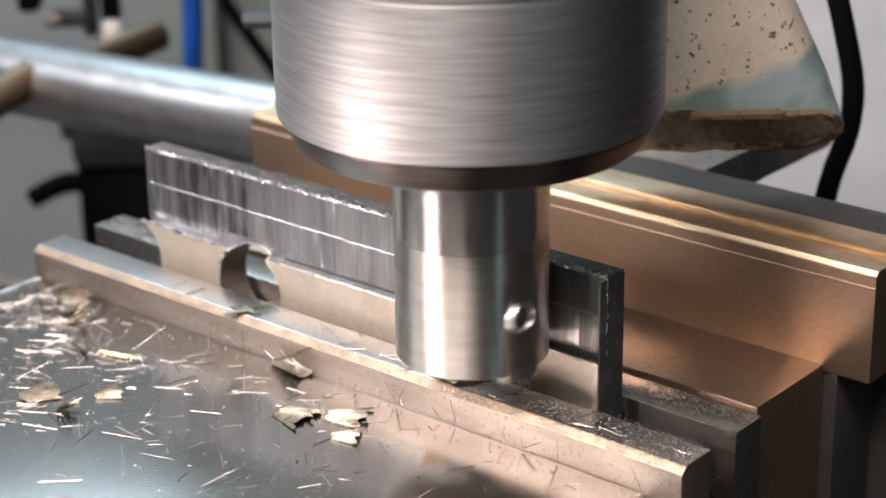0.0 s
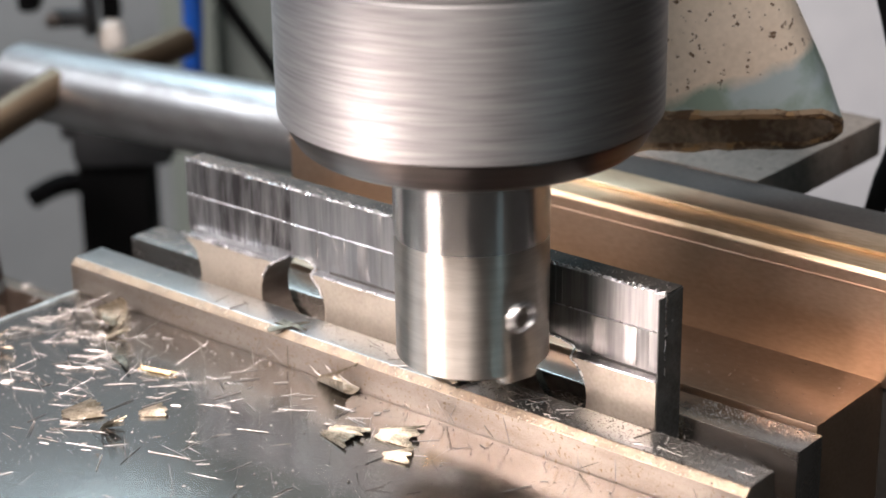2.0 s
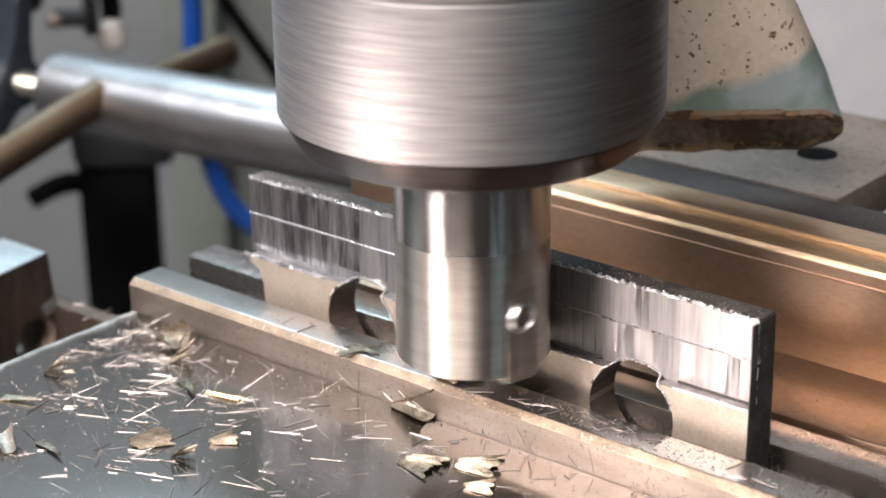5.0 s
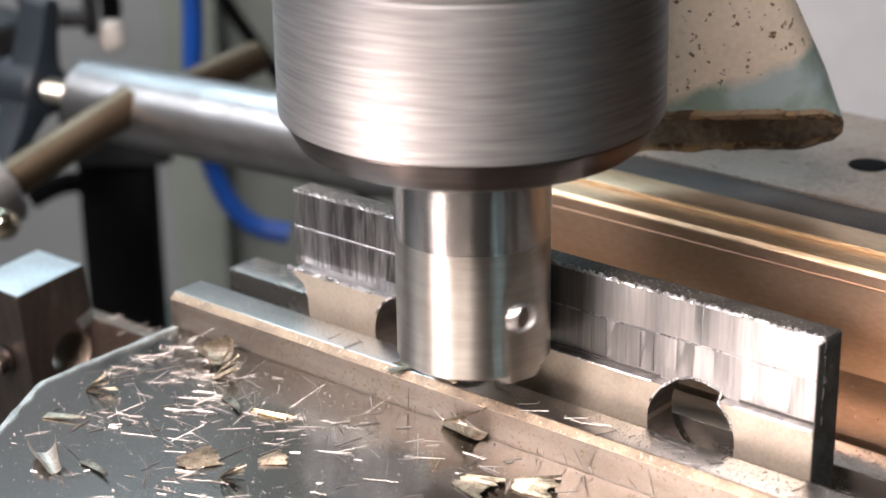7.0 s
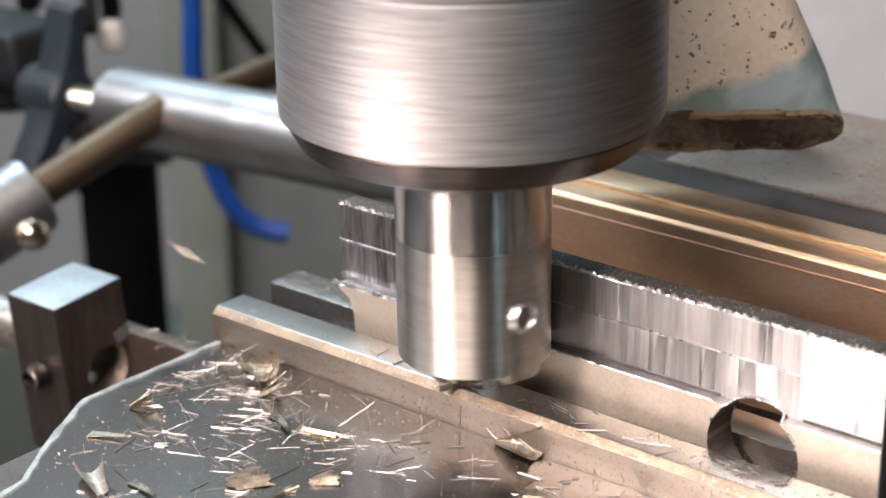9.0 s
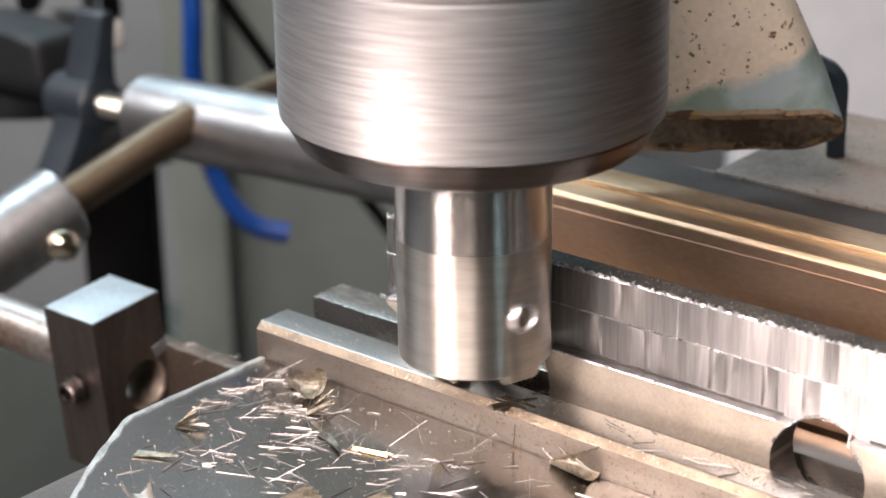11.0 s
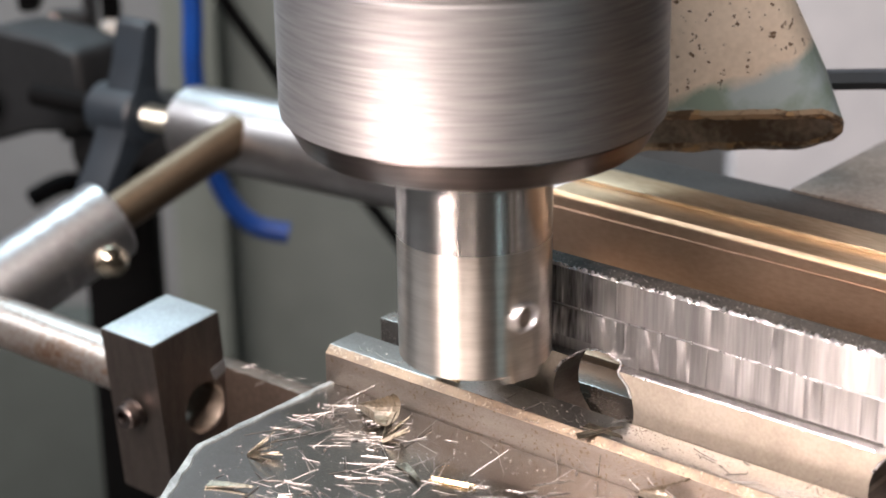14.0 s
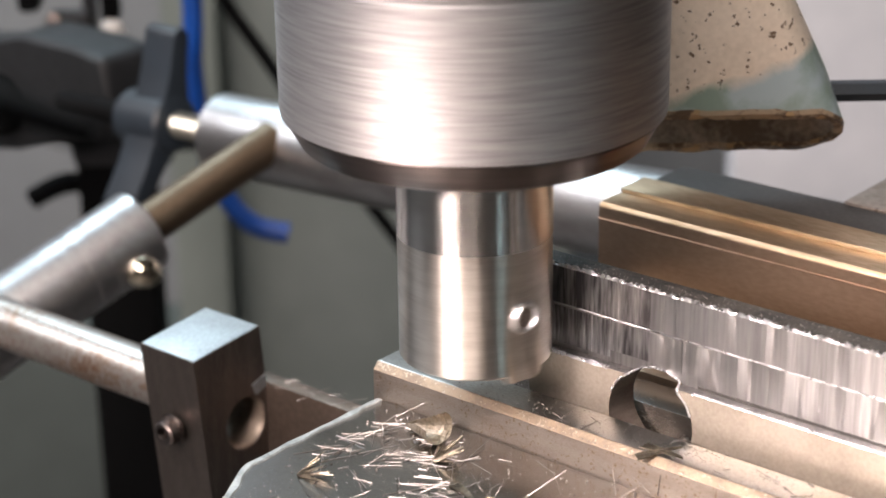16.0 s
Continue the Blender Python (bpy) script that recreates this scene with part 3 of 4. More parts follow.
            for k in range(4):
                bm.faces.new((ends[0][k], ends[0][(k + 1) % 4], ends[1][(k + 1) % 4], ends[1][k]))
            bm.faces.new(ends[0])
            bm.faces.new(ends[1])
            part(name, bm, mat, t, smooth=False)
            x = nx
    part("top_face", box(x0, x1, 12.9, 17.1, 18.7, 18.95, 0.1), TOPFACE, t, "dark scaled top face")
    part("end_face", box(x1 - 0.1, x1 + 0.15, 10.5, 17.1, -11, 18.6, 0.05), BLACKTOP, t, "dark end face")
    # ragged burrs along the cut edges
    rng = random.Random(7)

    def burr(name, y, z, xa, xb, size, step, jag):
        bm = bmesh.new()
        x, rows = xa, []
        while x < xb:
            s = size * (0.5 + 0.8 * rng.random())
            j = jag * (rng.random() - 0.35)
            rows.append([bm.verts.new(p) for p in ((x, y - 0.15 - s * 0.5, z - s * 0.3), (x, y - 0.1 - s * 0.3, z + s * 0.6 + j), (x, y + s, z + 0.15 + j * 0.6), (x, y + 0.3 * s, z - s * 0.4))])
            x += step * (0.5 + rng.random())
        for a, b in zip(rows, rows[1:]):
            for i in range(4):
                bm.faces.new((a[i], a[(i + 1) % 4], b[(i + 1) % 4], b[i]))
        bm.faces.new(rows[0])
        bm.faces.new(rows[-1])
        part(name, bm, BURR, t, "bright ragged burr", smooth=False)
    edge = [(x1 + 0.1 * rng.random(), 12.4 - 0.4 * rng.random() ** 3, 5 + 13.8 * k / 26) for k in range(27)]
    edge[14] = (x1 + 0.7, 12.0, edge[14][2])
    part("edge_burr", pipe(edge, 0.16, 5, 2), BURR, t, "bright burr on the end corner", smooth=False)
    for cx, cz, r in holes:
        pts = []
        for k in range(22):
            a = 0.35 + 2.4 * k / 21
            pts.append((cx + (r + 0.15 * rng.random()) * math.cos(a), 10.15 - 0.25 * rng.random() + (2.2 if abs(a - 1.57) < 0.6 else 0), cz + (r + 0.3 * rng.random()) * math.sin(a)))
        part("bore_burr", pipe(pts, 0.2, 5, 2), BURR, t, "bright ragged burr round the bore", smooth=False)
    burr("burr", 12.7, 18.75, x0, x1, 0.33, 0.38, 0.85)
    burr("burr", 12.5, 12.1, x0, -19, 0.15, 0.8, 0.10)
    burr("burr", 12.5, 12.0, -19, 6, 0.05, 1.1, 0.03)
    burr("burr", 12.5, 11.9, 6, x1, 0.06, 0.9, 0.03)
    burr("burr", 10.4, sh, x0, -25.5, 0.5, 0.6, 0.5)
    burr("burr", 10.4, sh, -9.5, 12, 0.22, 0.7, 0.15)
    burr("burr", 10.4, sh, 12, 33.6, 0.14, 0.8, 0.12)
    burr("burr", 10.4, sh, 48.5, x1, 0.2, 0.8, 0.1)


workpiece()


# ---- the clamp plate and hex key on the fixed jaw ----
def rear_clamp():
    t = thing("clamp_plate", "flat steel clamp plate bolted behind the fixed jaw", "clamp plate", at=(8, 100, -20))
    part("plate", box(-22, 38.5, 79.2, 128, 6, 14.0, 0.6), CLAMP, t)
    # The shade inside the socket is a black disc lying on the plate.
    part("hole", lathe([(4.0, 13.9), (4.0, 14.06), (3.7, 14.12), (0.2, 14.12)], 24, (22.4, 100)), BLACK, t, "bolt socket, its dark depth painted as a black disc")
    bend = [(-8, 101, 13.5), (-8, 101, 20), (-8, 101, 27.5), (-8.6, 100.5, 30.2), (-10.5, 98.9, 32.0), (-13.5, 96.4, 32.6), (-30, 82.5, 32.6), (-62, 55.6, 32.6)]
    solo("hex_key", pipe(bend, 2.0, 6), PLASTIC,
             "black hex key standing in a clamp bolt", "hex key", at=(-8, 101, 14))
    solo("black_cable", pipe([(38, 112, 75), (44, 111, 52), (49, 110, 38), (52, 110, 26), (51.5, 110, 16), (48, 110, 4), (44, 110, -20)], 2.2), BLACK,
         "thick black cable hanging behind the vise", "cable", at=(44, 110, -20))


rear_clamp()


# ---- the work stop on its rods ----
def drilled_block(xs, ys, zs, hole, r, n=48):
    """A block with a round hole through it along x."""
    bm = bmesh.new()
    rim = []
    for x in xs:
        inner, outer = [], []
        for i in range(n):
            a = math.tau * (i + 0.5) / n
            c, q = math.cos(a), math.sin(a)
            reach = min(((ys[1] if c > 0 else ys[0]) - hole[0]) / c, ((zs[1] if q > 0 else zs[0]) - hole[1]) / q)
            inner.append(bm.verts.new((x, hole[0] + r * c, hole[1] + r * q)))
            outer.append(bm.verts.new((x, hole[0] + reach * c, hole[1] + reach * q)))
        rim.append((inner, outer))
    corners = []
    for x in xs:
        corners.append({(y, z): bm.verts.new((x, y, z)) for y in ys for z in zs})
    for side, x in enumerate(xs):
        inner, outer = rim[side]
        for i in range(n):
            j = (i + 1) % n
            p, q = outer[i].co, outer[j].co
            if abs(p.y - q.y) > 1e-6 and abs(p.z - q.z) > 1e-6:
                y = p.y if min(abs(p.y - ys[0]), abs(p.y - ys[1])) < 1e-6 else q.y
                z = p.z if min(abs(p.z - zs[0]), abs(p.z - zs[1])) < 1e-6 else q.z
                corner = min(corners[side].values(), key=lambda v: (v.co.y - y) ** 2 + (v.co.z - z) ** 2)
                bm.faces.new((inner[i], outer[i], corner, outer[j], inner[j]))
            else:
                bm.faces.new((inner[i], outer[i], outer[j], inner[j]))
    for i in range(n):
        j = (i + 1) % n
        bm.faces.new((rim[0][0][i], rim[0][0][j], rim[1][0][j], rim[1][0][i]))
    for a, b in (((0, 0), (0, 1)), ((0, 1), (1, 1)), ((1, 1), (1, 0)), ((1, 0), (0, 0))):
        ka, kb = (ys[a[0]], zs[a[1]]), (ys[b[0]], zs[b[1]])
        bm.faces.new((corners[0][ka], corners[0][kb], corners[1][kb], corners[1][ka]))
    return bm


def sleeve(xs, hole, r, inner, n=40):
    """A short tube along x."""
    bm = bmesh.new()
    rings = [[bm.verts.new((x, hole[0] + q * math.cos(math.tau * i / n), hole[1] + q * math.sin(math.tau * i / n))) for i in range(n)]
             for x, q in ((xs[0], r), (xs[0], inner + 0.2), (xs[0] - 0.3, inner), (xs[1], inner), (xs[1], r))]
    for a, b in zip(rings, rings[1:] + rings[:1]):
        for i in range(n):
            j = (i + 1) % n
            bm.faces.new((a[i], a[j], b[j], b[i]))
    return bm


def work_stop():
    t = thing("work_stop", "satin steel tube arm with a black wing knob on its end", "work stop", at=(-140, 97, -20))
    a, b = Vector((-205, 98, -13.8)), Vector((-14, 98, -3.6))
    d = (b - a).normalized()
    part("tube", rod(a, b, 10.2, 0.8, 48), ALU, t)
    part("stud", turned([(2.9, 0), (3.4, 0.6)] + [((3.4 if i % 2 else 2.9), 1 + i * 0.6) for i in range(26)] + [(3.0, 17)], a + d * 0.2, a - d * 20, 20), ZINC, t, "threaded zinc-plated stud")
    # wing knob: a hub with two arms
    hub = a - d * 17
    for ang, reach in ((79.0, 24.4), (-126.0, 26.0)):
        c, q = math.cos(radians(ang)), math.sin(radians(ang))
        rim = [(3.0, -5.2), (8.0, -4.0), (13.0, -3.1), (reach - 1.5, -2.6), (reach, -1.2), (reach, 1.2), (reach - 1.5, 2.6), (13.0, 3.1), (8.0, 4.0), (3.0, 5.2)]
        part("wing", prism([(98 + a * c - b * q, hub.z + a * q + b * c) for a, b in rim], "x", hub.x - 11.5, hub.x - 0.5, 0.7, 2), PLASTIC, t, "black plastic knob wing")
    part("knob_hub", turned([(5.0, -0.4), (6.9, 0), (7.6, 0.8), (7.8, 10), (7.4, 16), (5.5, 18)], hub, hub - d * 20, 32), PLASTIC, t, "black plastic knob hub")
    part("end_cap", turned([(10.25, 0), (10.6, 0.3), (10.6, 5), (10.25, 5.3)], b - d * 6, b, 48), DARKGREY, t, "dark end ring")
    part("spindle", rod(a - d * 30, a - d * 62, 3.0, 0.4, 20), BLACK, t, "dark spindle behind the knob")
    part("bracket", prism([(-345, -16), (-312, -10), (-303, -7), (-294, -4.5), (-270, -4.5), (-259, -6), (-257, -20), (-260, -29), (-281, -33), (-300, -40), (-312, -42), (-345, -46)], "y", 106, 126, 3.0, 3), DARKGREY, t, "dark grey cast bracket")
    part("boss", turned([(6, 0), (8.5, 1), (8.5, 5), (7, 6.5)], (-303, 107, -26), (-303, 90, -26), 28), BLACK, t, "black round boss")
    # cross rod and collar
    c = thing("cross_rod", "brown steel rod with a turned collar and a round-headed screw", "rod", at=(-188, 55, -23))
    p0, p1 = Vector((-181.0, 91.0, -9.5)), Vector((-188.5, 55.0, -23.0))
    e = (p1 - p0).normalized()
    part("bar", rod(p0 - e * 1.5, p1 + e * 6, 4.9, 0.5, 28), ROD, c)
    part("collar", turned([(5.0, 0), (9.3, 0.2), (9.9, 0.9), (9.9, 14), (9.75, 14.2), (9.9, 14.4), (9.9, 19), (9.75, 19.2), (9.9, 19.4), (9.9, 100)], p1 - e * 1.0, p1 + e * 60, 48), ALU, c, "bright turned steel collar")
    s0 = p1 + e * 2.5 + Vector((7.6, -4.0, -4.0))
    part("screw", turned([(2.6, -1.5), (2.6, 1.0), (4.1, 1.2), (4.3, 2.4), (3.6, 4.2), (2.0, 5.2), (0.2, 5.4)], s0, s0 + Vector((0.66, -0.55, -0.5)), 24), POLISHED, c, "shiny round-headed screw")
    u = thing("upper_rod", "brown steel rod crossing behind the tube arm", "rod", at=(-187, 138, -10))
    part("bar", rod((-184.0, 141.0, -8.5), (-189.0, 104, -14.5), 4.6, 0.5, 24), ROD, u)
    # stop block on its lower rod
    solo("stop_rod", rod((-225, 3.6, -25.4), (-112, 3.6, -24.2), 5.2, 0.5, 32), RUSTROD, "round steel rod with light rust carrying the stop block", "rod", at=(-140, 1, -22))
    k = thing("stop_block", "machined steel stop block with a cross hole and a set screw", "block", at=(-114, 4, -60))
    tilt = Matrix.Translation((-114, 4, -13)) @ Matrix.Rotation(radians(5.0), 4, "X") @ Matrix.Translation((114, -4, 13))

    def tilted(bm):
        bmesh.ops.transform(bm, matrix=tilt, verts=bm.verts)
        return bm
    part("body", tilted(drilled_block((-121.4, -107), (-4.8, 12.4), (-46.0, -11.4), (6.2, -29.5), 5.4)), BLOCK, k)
    part("top", tilted(box(-121.2, -107.2, -4.6, 12.2, -11.42, -11.25, 0.05)), BLOCK_TOP, k, "block top with window sheen painted on")
    part("bore", tilted(sleeve((-107.4, -120.0), (6.2, -29.5), 5.38, 4.9)), BRONZE, k, "bronze-coloured lining of the cross hole")
    part("nick", tilted(prism([(8.6, -22.4), (12.45, -21.6), (12.5, -24.2), (9.4, -25.0)], "x", -107.05, -106.85, 0.05, 1)), BLOCK_TOP, k, "bright nick beside the hole")
    part("set_screw", turned([(3.1, 0), (3.2, 0.4), (2.7, 0.7), (2.7, 1.5), (2.5, 1.9), (2.5, 2.6), (2.1, 3.0), (1.4, 3.0), (1.3, 1.4), (0.1, 1.4)], (-114.3, -4.2, -28), (-114.3, -20, -29), 24), CHUCK_DARK, k, "dark socket set screw")


work_stop()


# ---- chips ----
def folded_chip(kind, rng):
    """A curled, folded or fanned chip, 5 to 10 mm long."""
    if kind in ("curl", "curl2", "flat"):
        bm = bmesh.new()
        n, m = 14, 12
        length = {"curl": 8.0, "curl2": 8.5, "flat": 7.5}[kind]
        sweep = {"curl": 3.6, "curl2": 4.4, "flat": 0.9}[kind]
        rows = []
        for i in range(n):
            s = i / (n - 1)
            rad = {"curl": 2.3 - 1.2 * s, "curl2": 0.35 + 2.3 * s, "flat": 2.2 * (1.0 - 0.75 * s)}[kind] * (1 + 0.05 * (i % 2))
            row = []
            for j in range(m):
                a = -sweep / 2 + sweep * j / (m - 1) + 0.5 * s
                jag = 0.5 * rng.random() * (i in (0, n - 1)) + 0.15 * rng.random()
                row.append(bm.verts.new((length * (s - 0.5) + jag, rad * math.sin(a), rad * (1.0 - math.cos(a)) * (0.5 if kind == "flat" else 1.0) + 0.05 * rng.random() + 0.5 * s * (kind == "flat"))))
            rows.append(row)
        for a, b in zip(rows, rows[1:]):
            for j in range(m - 1):
                bm.faces.new((a[j], a[j + 1], b[j + 1], b[j]))
        back = bmesh.ops.extrude_face_region(bm, geom=list(bm.faces))
        bmesh.ops.translate(bm, vec=(0, 0, 0.16), verts=[v for v in back["geom"] if isinstance(v, bmesh.types.BMVert)])
        return bm
    if kind == "tuft":
        # fibres fanned out from one point like a brush
        bm = bmesh.new()
        crown = bm.verts.new((0.2, 0, 0.45))
        foot = [bm.verts.new((0.5 * math.cos(a), 0.5 * math.sin(a), 0.0)) for a in (-1.1 + 2.2 * k / 15 for k in range(16))]
        for k in range(15):
            a = -0.7 + 1.4 * k / 14 + rng.gauss(0, 0.06)
            d = Vector((math.cos(a), math.sin(a), rng.uniform(0.1, 0.8))).normalized() * rng.uniform(3.6, 6.4)
            side = Vector((-math.sin(a), math.cos(a), 0)) * 0.1
            low = [foot[k], foot[k + 1], crown]
            high = [bm.verts.new(d - side), bm.verts.new(d + side), bm.verts.new(d + Vector((0, 0, 0.14)))]
            for i in range(3):
                bm.faces.new((low[i], low[(i + 1) % 3], high[(i + 1) % 3], high[i]))
            bm.faces.new(high)
        return bm
    # a sheaf of fibres grown together side by side, with ragged ends
    count, length, width, spread = {"fan": (13, 7.2, 0.45, 0.045), "fan2": (9, 5.0, 0.40, 0.09), "bar": (3, 7.5, 0.34, 0.01)}[kind]
    bm = bmesh.new()
    cols = []
    for j in range(2 * count + 1):
        w = (j - count) / 2
        if j % 2 == 1 or j == 0:
            x0, x1, rise = -length / 2 * rng.uniform(0.7, 1.05), length / 2 * rng.uniform(0.6, 1.05), rng.uniform(0.1, 0.7)
        col = []
        for i in range(7):
            s = i / 6
            x = x0 + (x1 - x0) * s
            bow = 0.9 * math.cos(w * 2.6 / count) + rise * (s - 0.2) * 0.8
            z = max(0.0, bow) * (0.55 if kind != "bar" else 0.2) + (0.22 if j % 2 else 0.0) + 0.05 * rng.random()
            a = w * spread
            col.append(bm.verts.new((x * math.cos(a) - 0.0, w * width + x * math.sin(a), z)))
        cols.append(col)
    for a, b in zip(cols, cols[1:]):
        for i in range(6):
            bm.faces.new((a[i], a[i + 1], b[i + 1], b[i]))
    back = bmesh.ops.extrude_face_region(bm, geom=list(bm.faces))
    bmesh.ops.translate(bm, vec=(0, 0, 0.16), verts=[v for v in back["geom"] if isinstance(v, bmesh.types.BMVert)])
    return bm


CHIPS = [(-40.3, -51.9, -8.3, 'curl'), (-32.8, -48.9, -8.3, 'flat'), (-22.1, -36.3, -8.3, 'fan'), (-12.7, -28.9, -8.3, 'fan2'), (4.6, -2.4, -8.3, 'curl2'), (-31.8, -18.9, -8.3, 'flat'), (-24.4, -17.2, -8.3, 'bar'), (-50.9, -39.9, -8.3, 'flat'), (-56.5, -30.3, -8.3, 'tuft'), (-42.5, -13.5, -8.3, 'tuft'), (-9.1, 0.4, -2.0, 'flat'), (18.4, -15.3, -8.3, 'fan'), (30.5, -15.6, -8.3, 'fan2'), (25.8, -9.9, -8.3, 'fan'), (-50.1, -7.0, -8.3, 'curl2'), (-9.0, 1.2, -2.0, 'flat'), (-15.1, -38.4, -8.3, 'tuft')]


def loose_chips():
    rng = random.Random(21)
    for i, (x, y, z, kind) in enumerate(CHIPS):
        bm = folded_chip(kind, rng)
        bmesh.ops.rotate(bm, matrix=Matrix.Rotation(rng.uniform(-0.5, 1.3) if kind != "bar" else 0.25, 3, "Z"), verts=bm.verts)
        low = min(v.co.z for v in bm.verts)
        bmesh.ops.translate(bm, vec=(x, y, z - low), verts=bm.verts)
        mat, word = {"curl": (CHIP_BRIGHT, "bright"), "curl2": (CHIP_STRAW, "straw-coloured"), "flat": (CHIP_DARK, "dark"), "fan": (CHIP_STRAW, "straw-coloured"),
                     "fan2": (CHIP_DARK if i % 3 else CHIP_STRAW, "dull"), "bar": (CHIP_GOLD, "golden tempered"), "tuft": (CHIP_DARK, "brush-like dark")}[kind]
        if kind == "fan" and x > 0:
            mat, word = CHIP_DARK, "dark"
        where = "moving jaw" if z > -5 else "wet cover plate"
        solo("metal_chip", bm, mat, f"{word} folded steel chip lying on the {where}", "metal chip", at=(x, y, z), group="chips on the vise", smooth=False)


loose_chips()


def needles():
    """Thin slivers and grit, too many to count."""
    rng = random.Random(5)
    bm = bmesh.new()

    def sliver(x, y, z, length, width, yaw, pitch):
        d = Vector((math.cos(yaw) * math.cos(pitch), math.sin(yaw) * math.cos(pitch), math.sin(pitch)))
        s = Vector((-math.sin(yaw), math.cos(yaw), 0)) * width
        u = Vector((0, 0, width * 0.55))
        a = Vector((x, y, z + width * 0.3)) - d * length / 2 * (0 if pitch > 0.3 else 1)
        b = a + d * length
        low = [bm.verts.new(a + s * 0.4), bm.verts.new(a - s * 0.4), bm.verts.new(a + u)]
        k = 0.5 + 0.5 * rng.random()
        high = [bm.verts.new(b + s * 0.4 * k), bm.verts.new(b - s * 0.4 * k), bm.verts.new(b + u * k)]
        for i in range(3):
            j = (i + 1) % 3
            bm.faces.new((low[i], low[j], high[j], high[i]))
        bm.faces.new(low)
        bm.faces.new(high)

    def on_plate(x, y):
        return x > -62 + max(0, (-33 - y)) * 0.55 and y < -1.6
    heaps = [(-53, -10, 7, 4), (-57, -20, 5, 5), (-44, -14, 6, 4), (-36, -22, 5, 4), (-31, -33, 5, 3), (-44, -33, 5, 4), (-20, -20, 7, 4), (-8, -14, 8, 4), (12, -9, 9, 4),
             (-18, -44, 7, 4), (2, -34, 9, 6), (30, -16, 10, 5)]
    count = 0
    while count < 480:
        if rng.random() < 0.62:
            cx, cy, sx, sy = heaps[min(int(rng.random() ** 1.5 * 12), 11)]
            x, y = rng.gauss(cx, sx * 0.7), rng.gauss(cy, sy * 0.7)
        else:
            x, y = rng.uniform(-60, 78), -rng.random() ** 0.8 * 60
        if not on_plate(x, y):
            continue
        near = x < -38 and y > -26
        size = rng.random()
        length = 1.2 + 7.5 * size ** 1.6 + (2.5 if near and rng.random() < 0.4 else 0)
        yaw, width = (rng.gauss(0.6, 0.45) if rng.random() < 0.7 else rng.uniform(-1.6, 1.6)), rng.uniform(0.08, 0.16) + 0.14 * rng.random() ** 3
        for k in range(1 if rng.random() < 0.72 else rng.choice((2, 3))):
            sliver(x + 0.25 * k * rng.uniform(-1, 1), y + 0.32 * k, -8.3, length * rng.uniform(0.7, 1.0), width, yaw + 0.08 * k * rng.uniform(-1, 1), rng.choice((0.02, 0.04, 0.08, 0.6)) * rng.random())
            count += 1
    # a few stand up from the sheet
    for k in range(70):
        x, y = rng.uniform(-58, 60), -1.8 - rng.random() * 45
        if on_plate(x, y):
            sliver(x, y, -8.3, rng.uniform(1.5, 4.5), rng.uniform(0.07, 0.16), rng.uniform(0, 6.28), rng.uniform(0.5, 1.3))
    for k in range(46):
        sliver(rng.uniform(-30, 84), rng.uniform(0.6, 6.8), -2.0, rng.uniform(1.0, 5.0), rng.uniform(0.12, 0.35), rng.uniform(-0.6, 1.6), 0.05 * rng.random())
    for k in range(34):
        sliver(rng.uniform(-20, 80), -1.3, -8.0, rng.uniform(2.0, 5.0), rng.uniform(0.15, 0.3), rng.uniform(0, 6.28), rng.uniform(0.5, 1.3))
    for k in range(16):
        sliver(rng.uniform(-104, -72), rng.uniform(13.6, 16.4), -22.5, rng.uniform(3.0, 8.0), rng.uniform(0.1, 0.22), rng.gauss(0.5, 0.6), 0.25 * rng.random())
    solo("chip_slivers", bm, CHIP, "bright needle-like steel chip slivers strewn over the wet cover plate", "metal chips", kind="stuff", at=(0, -20, -8.3), smooth=False)
    bm = bmesh.new()

    def grit(x, y, z, r):
        c = [bm.verts.new((x + r * rng.uniform(0.6, 1.2) * math.cos(a), y + r * rng.uniform(0.6, 1.2) * math.sin(a), z)) for a in (0.3, 2.2, 4.4)]
        top = bm.verts.new((x, y, z + r * rng.uniform(0.6, 1.4)))
        bm.faces.new(c)
        for i in range(3):
            bm.faces.new((c[i], c[(i + 1) % 3], top))
    count = 0
    while count < 2100:
        x, y = rng.uniform(-63, 80), -rng.random() * 60
        if on_plate(x, y):
            grit(x, y, -8.3, rng.uniform(0.06, 0.17) * (2.0 if rng.random() < 0.05 else 1))
            count += 1
    for k in range(2000):
        x = 86 - rng.random() ** 2.0 * 60
        grit(x, rng.uniform(0.4, 7.0), -2.0, rng.uniform(0.06, 0.19) * (1.7 if rng.random() < 0.06 else 1))
    for k in range(700):
        grit(rng.uniform(-62, 40), rng.uniform(0.4, 7.0), -2.0, rng.uniform(0.05, 0.13) * (2.0 if rng.random() < 0.07 else 1))
    for k in range(260):
        grit(rng.uniform(-70, -46), rng.uniform(18.4, 25.8), -4.2, rng.uniform(0.05, 0.13))
    for k in range(900):
        grit(rng.uniform(62, 83.5), rng.uniform(18.4, 25.8), -4.2, rng.uniform(0.06, 0.17))
    for k in range(160):
        grit(rng.uniform(20, 80), rng.uniform(27, 50), -5.3, rng.uniform(0.06, 0.2))
    for k in range(900):
        grit(rng.uniform(-46, 62), 12.9 + 4.1 * rng.random() ** 1.6, 18.95, rng.uniform(0.06, 0.2))
    for k in range(420):
        grit(86 - abs(rng.gauss(0, 22)), rng.choice((0.3, 6.9)) + rng.gauss(0, 0.5), -2.0, rng.uniform(0.07, 0.2))
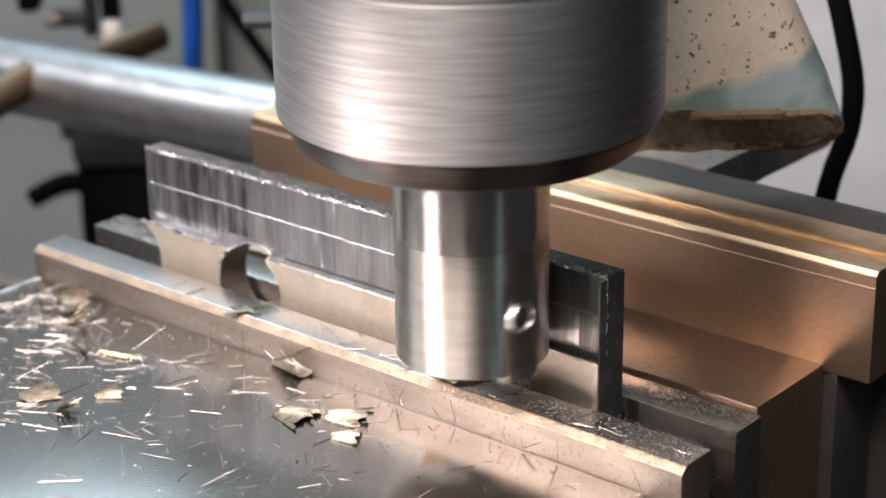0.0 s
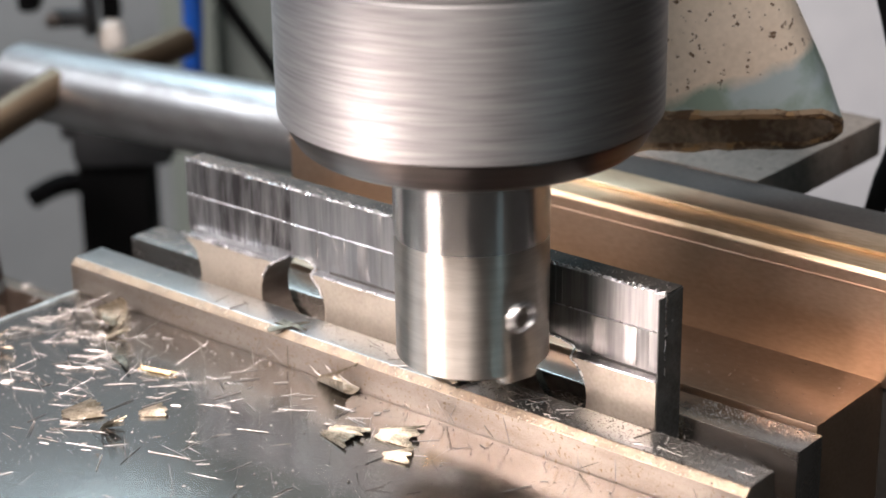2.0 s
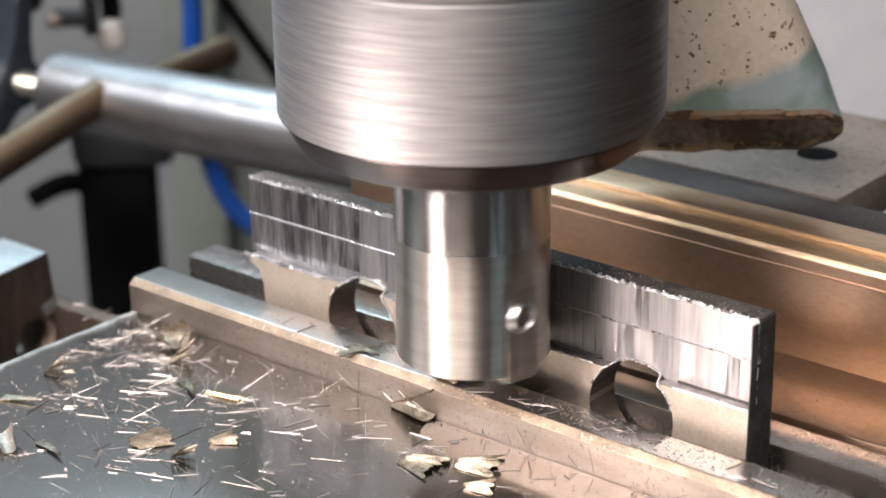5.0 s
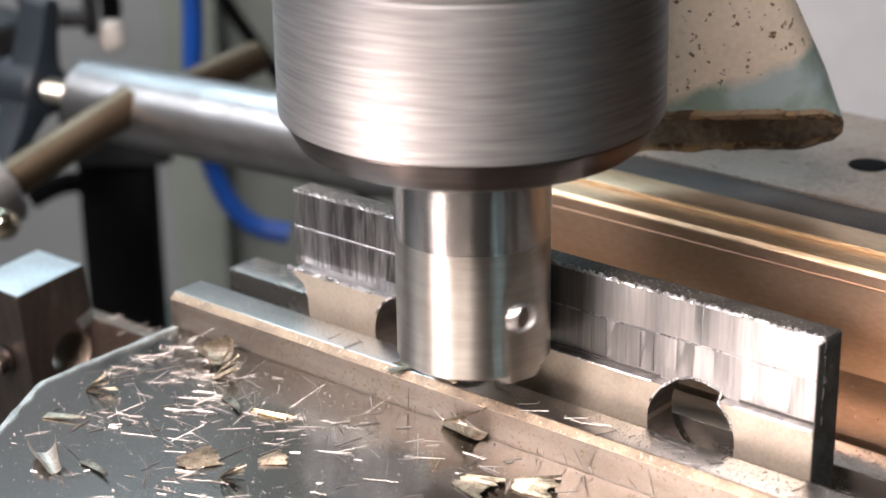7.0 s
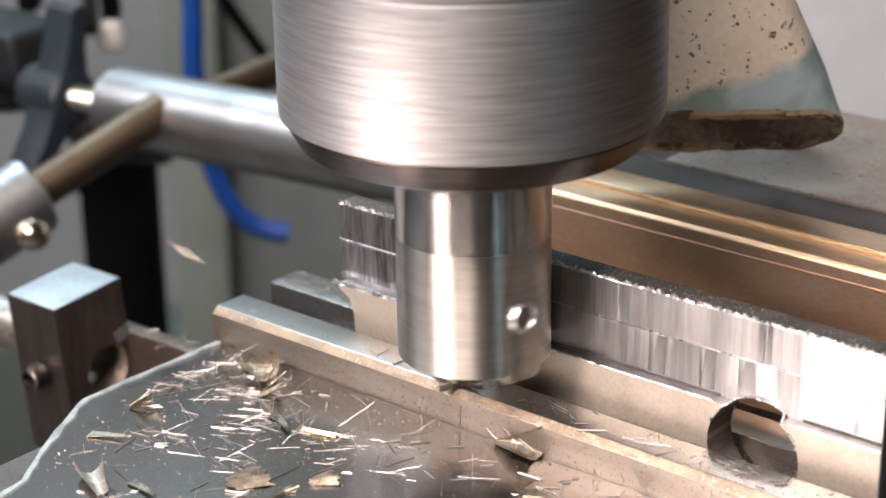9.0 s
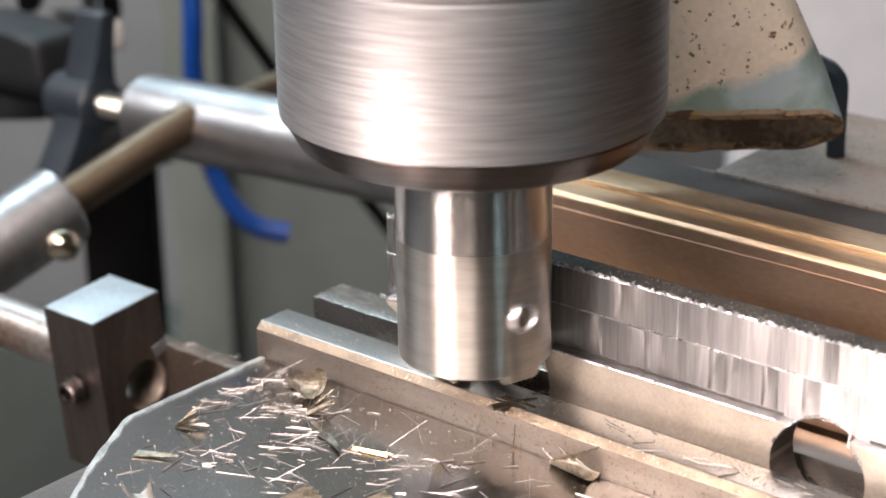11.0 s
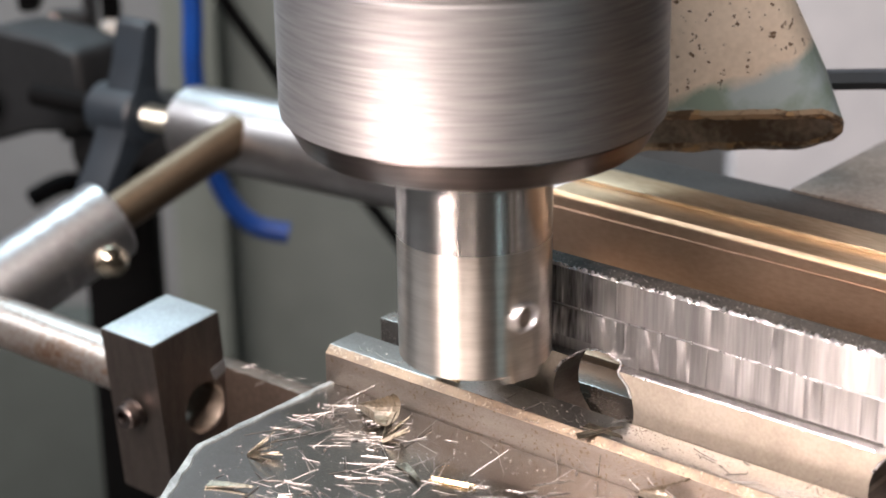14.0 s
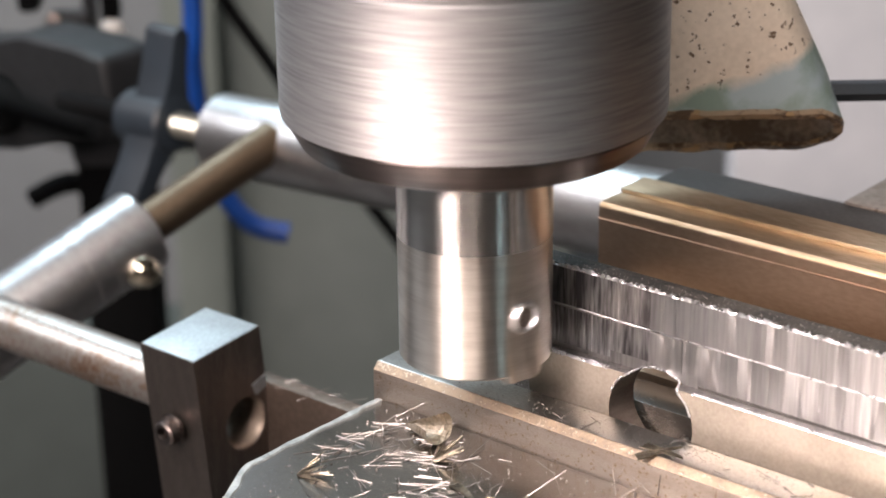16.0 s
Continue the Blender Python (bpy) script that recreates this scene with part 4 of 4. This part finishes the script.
    for k in range(600):
        grit(rng.uniform(-30, 84), rng.uniform(-1.0, 0.2), -2.9, rng.uniform(0.08, 0.2))
    solo("chip_grit", bm, CHIP, "fine bright steel grit sprinkled over the vise", "metal grit", kind="stuff", at=(0, 0, -8.3), smooth=False)


needles()


FLIGHTS = []


def flying_chips():
    """Chips that the cutter throws off: they lie under it, fly away to the side and drop to the floor."""
    rng = random.Random(33)
    for kind, mat, word, when, mid, out, size in (
            ("fan2", CHIP_STRAW, "straw-coloured", 8.9, (-0.0321, -0.0024, 0.0188), (-0.0664, -0.0335, 0.0322), 0.8),
            ("bar", CHIP_BRIGHT, "bright", 9.0, (-0.0469, -0.0186, 0.0172), (-0.0849, -0.0601, 0.0327), 0.7),
            ("fan2", CHIP_STRAW, "straw-coloured", 13.4, (-0.0421, -0.0135, 0.0169), (-0.0770, -0.0568, 0.0188), 1.0),
            ("curl", CHIP_GOLD, "golden", 15.7, (-0.0393, -0.0080, 0.0216), (-0.0849, -0.0601, 0.0327), 0.62)):
        bm = folded_chip(kind, rng)
        bmesh.ops.scale(bm, vec=(size, size, size), verts=bm.verts)
        ob = solo("flying_chip", bm, mat, f"{word} steel chip thrown off by the cutter", "metal chip", group="chips thrown off by the cutter", moving=False, smooth=False)
        FLIGHTS.append((ob, when, Vector(mid), Vector(out)))


flying_chips()


# ---- what moves ----
def feed(t):
    """How far the machine table has gone, in metres."""
    s = (t - 8.0) / 8.0
    return 0.0056277 * (t - 8.0) - 0.0000767 * s * s - 0.000128 * s ** 3


def motions():
    times = [0.25 * k for k in range(65)]
    for ob in MOVING:
        base = ob.matrix_basis.copy()
        walk(ob, [(t, Matrix.Translation((feed(t), 0, 0)) @ base) for t in times])
    for n, (ob, when, mid, out) in enumerate(FLIGHTS):
        rest = Vector((-0.004 - 0.001 * n, 0.0045 - 0.001 * n, -0.0018))
        floor = Vector((-0.45 - 0.05 * n, -0.35, -0.899))
        spin = (25.0, 40.0, 20.0)
        rows = [(0.0, rest, 0), (when - 0.0667, rest, 0), (when, mid, 1), (when + 0.0667, out, 2), (when + 0.3, out * 0.4 + floor * 0.6, 3)]
        if when + 0.5 < 16.0:
            rows += [(when + 0.4, floor, 4), (16.0, floor, 4)]
        else:
            rows = rows[:-1] + [(16.0, out * 0.4 + floor * 0.6, 3)]
        walk(ob, [(t, pose(*p, *(a * k for a in spin))) for t, p, k in rows])
    # three turns in half a second
    base = CHUCK_THING.matrix_basis.copy()
    # the head yields a little under the cut
    walk(CHUCK_THING, [(k / 30.0, pose(0.00045 * (k / 480 - 0.4), 0.0003 * (k / 480 - 0.4), 0) @ base @ pose(0, 0, 0, 0, 0, -11.0 - 72.0 * k)) for k in range(481)])


motions()
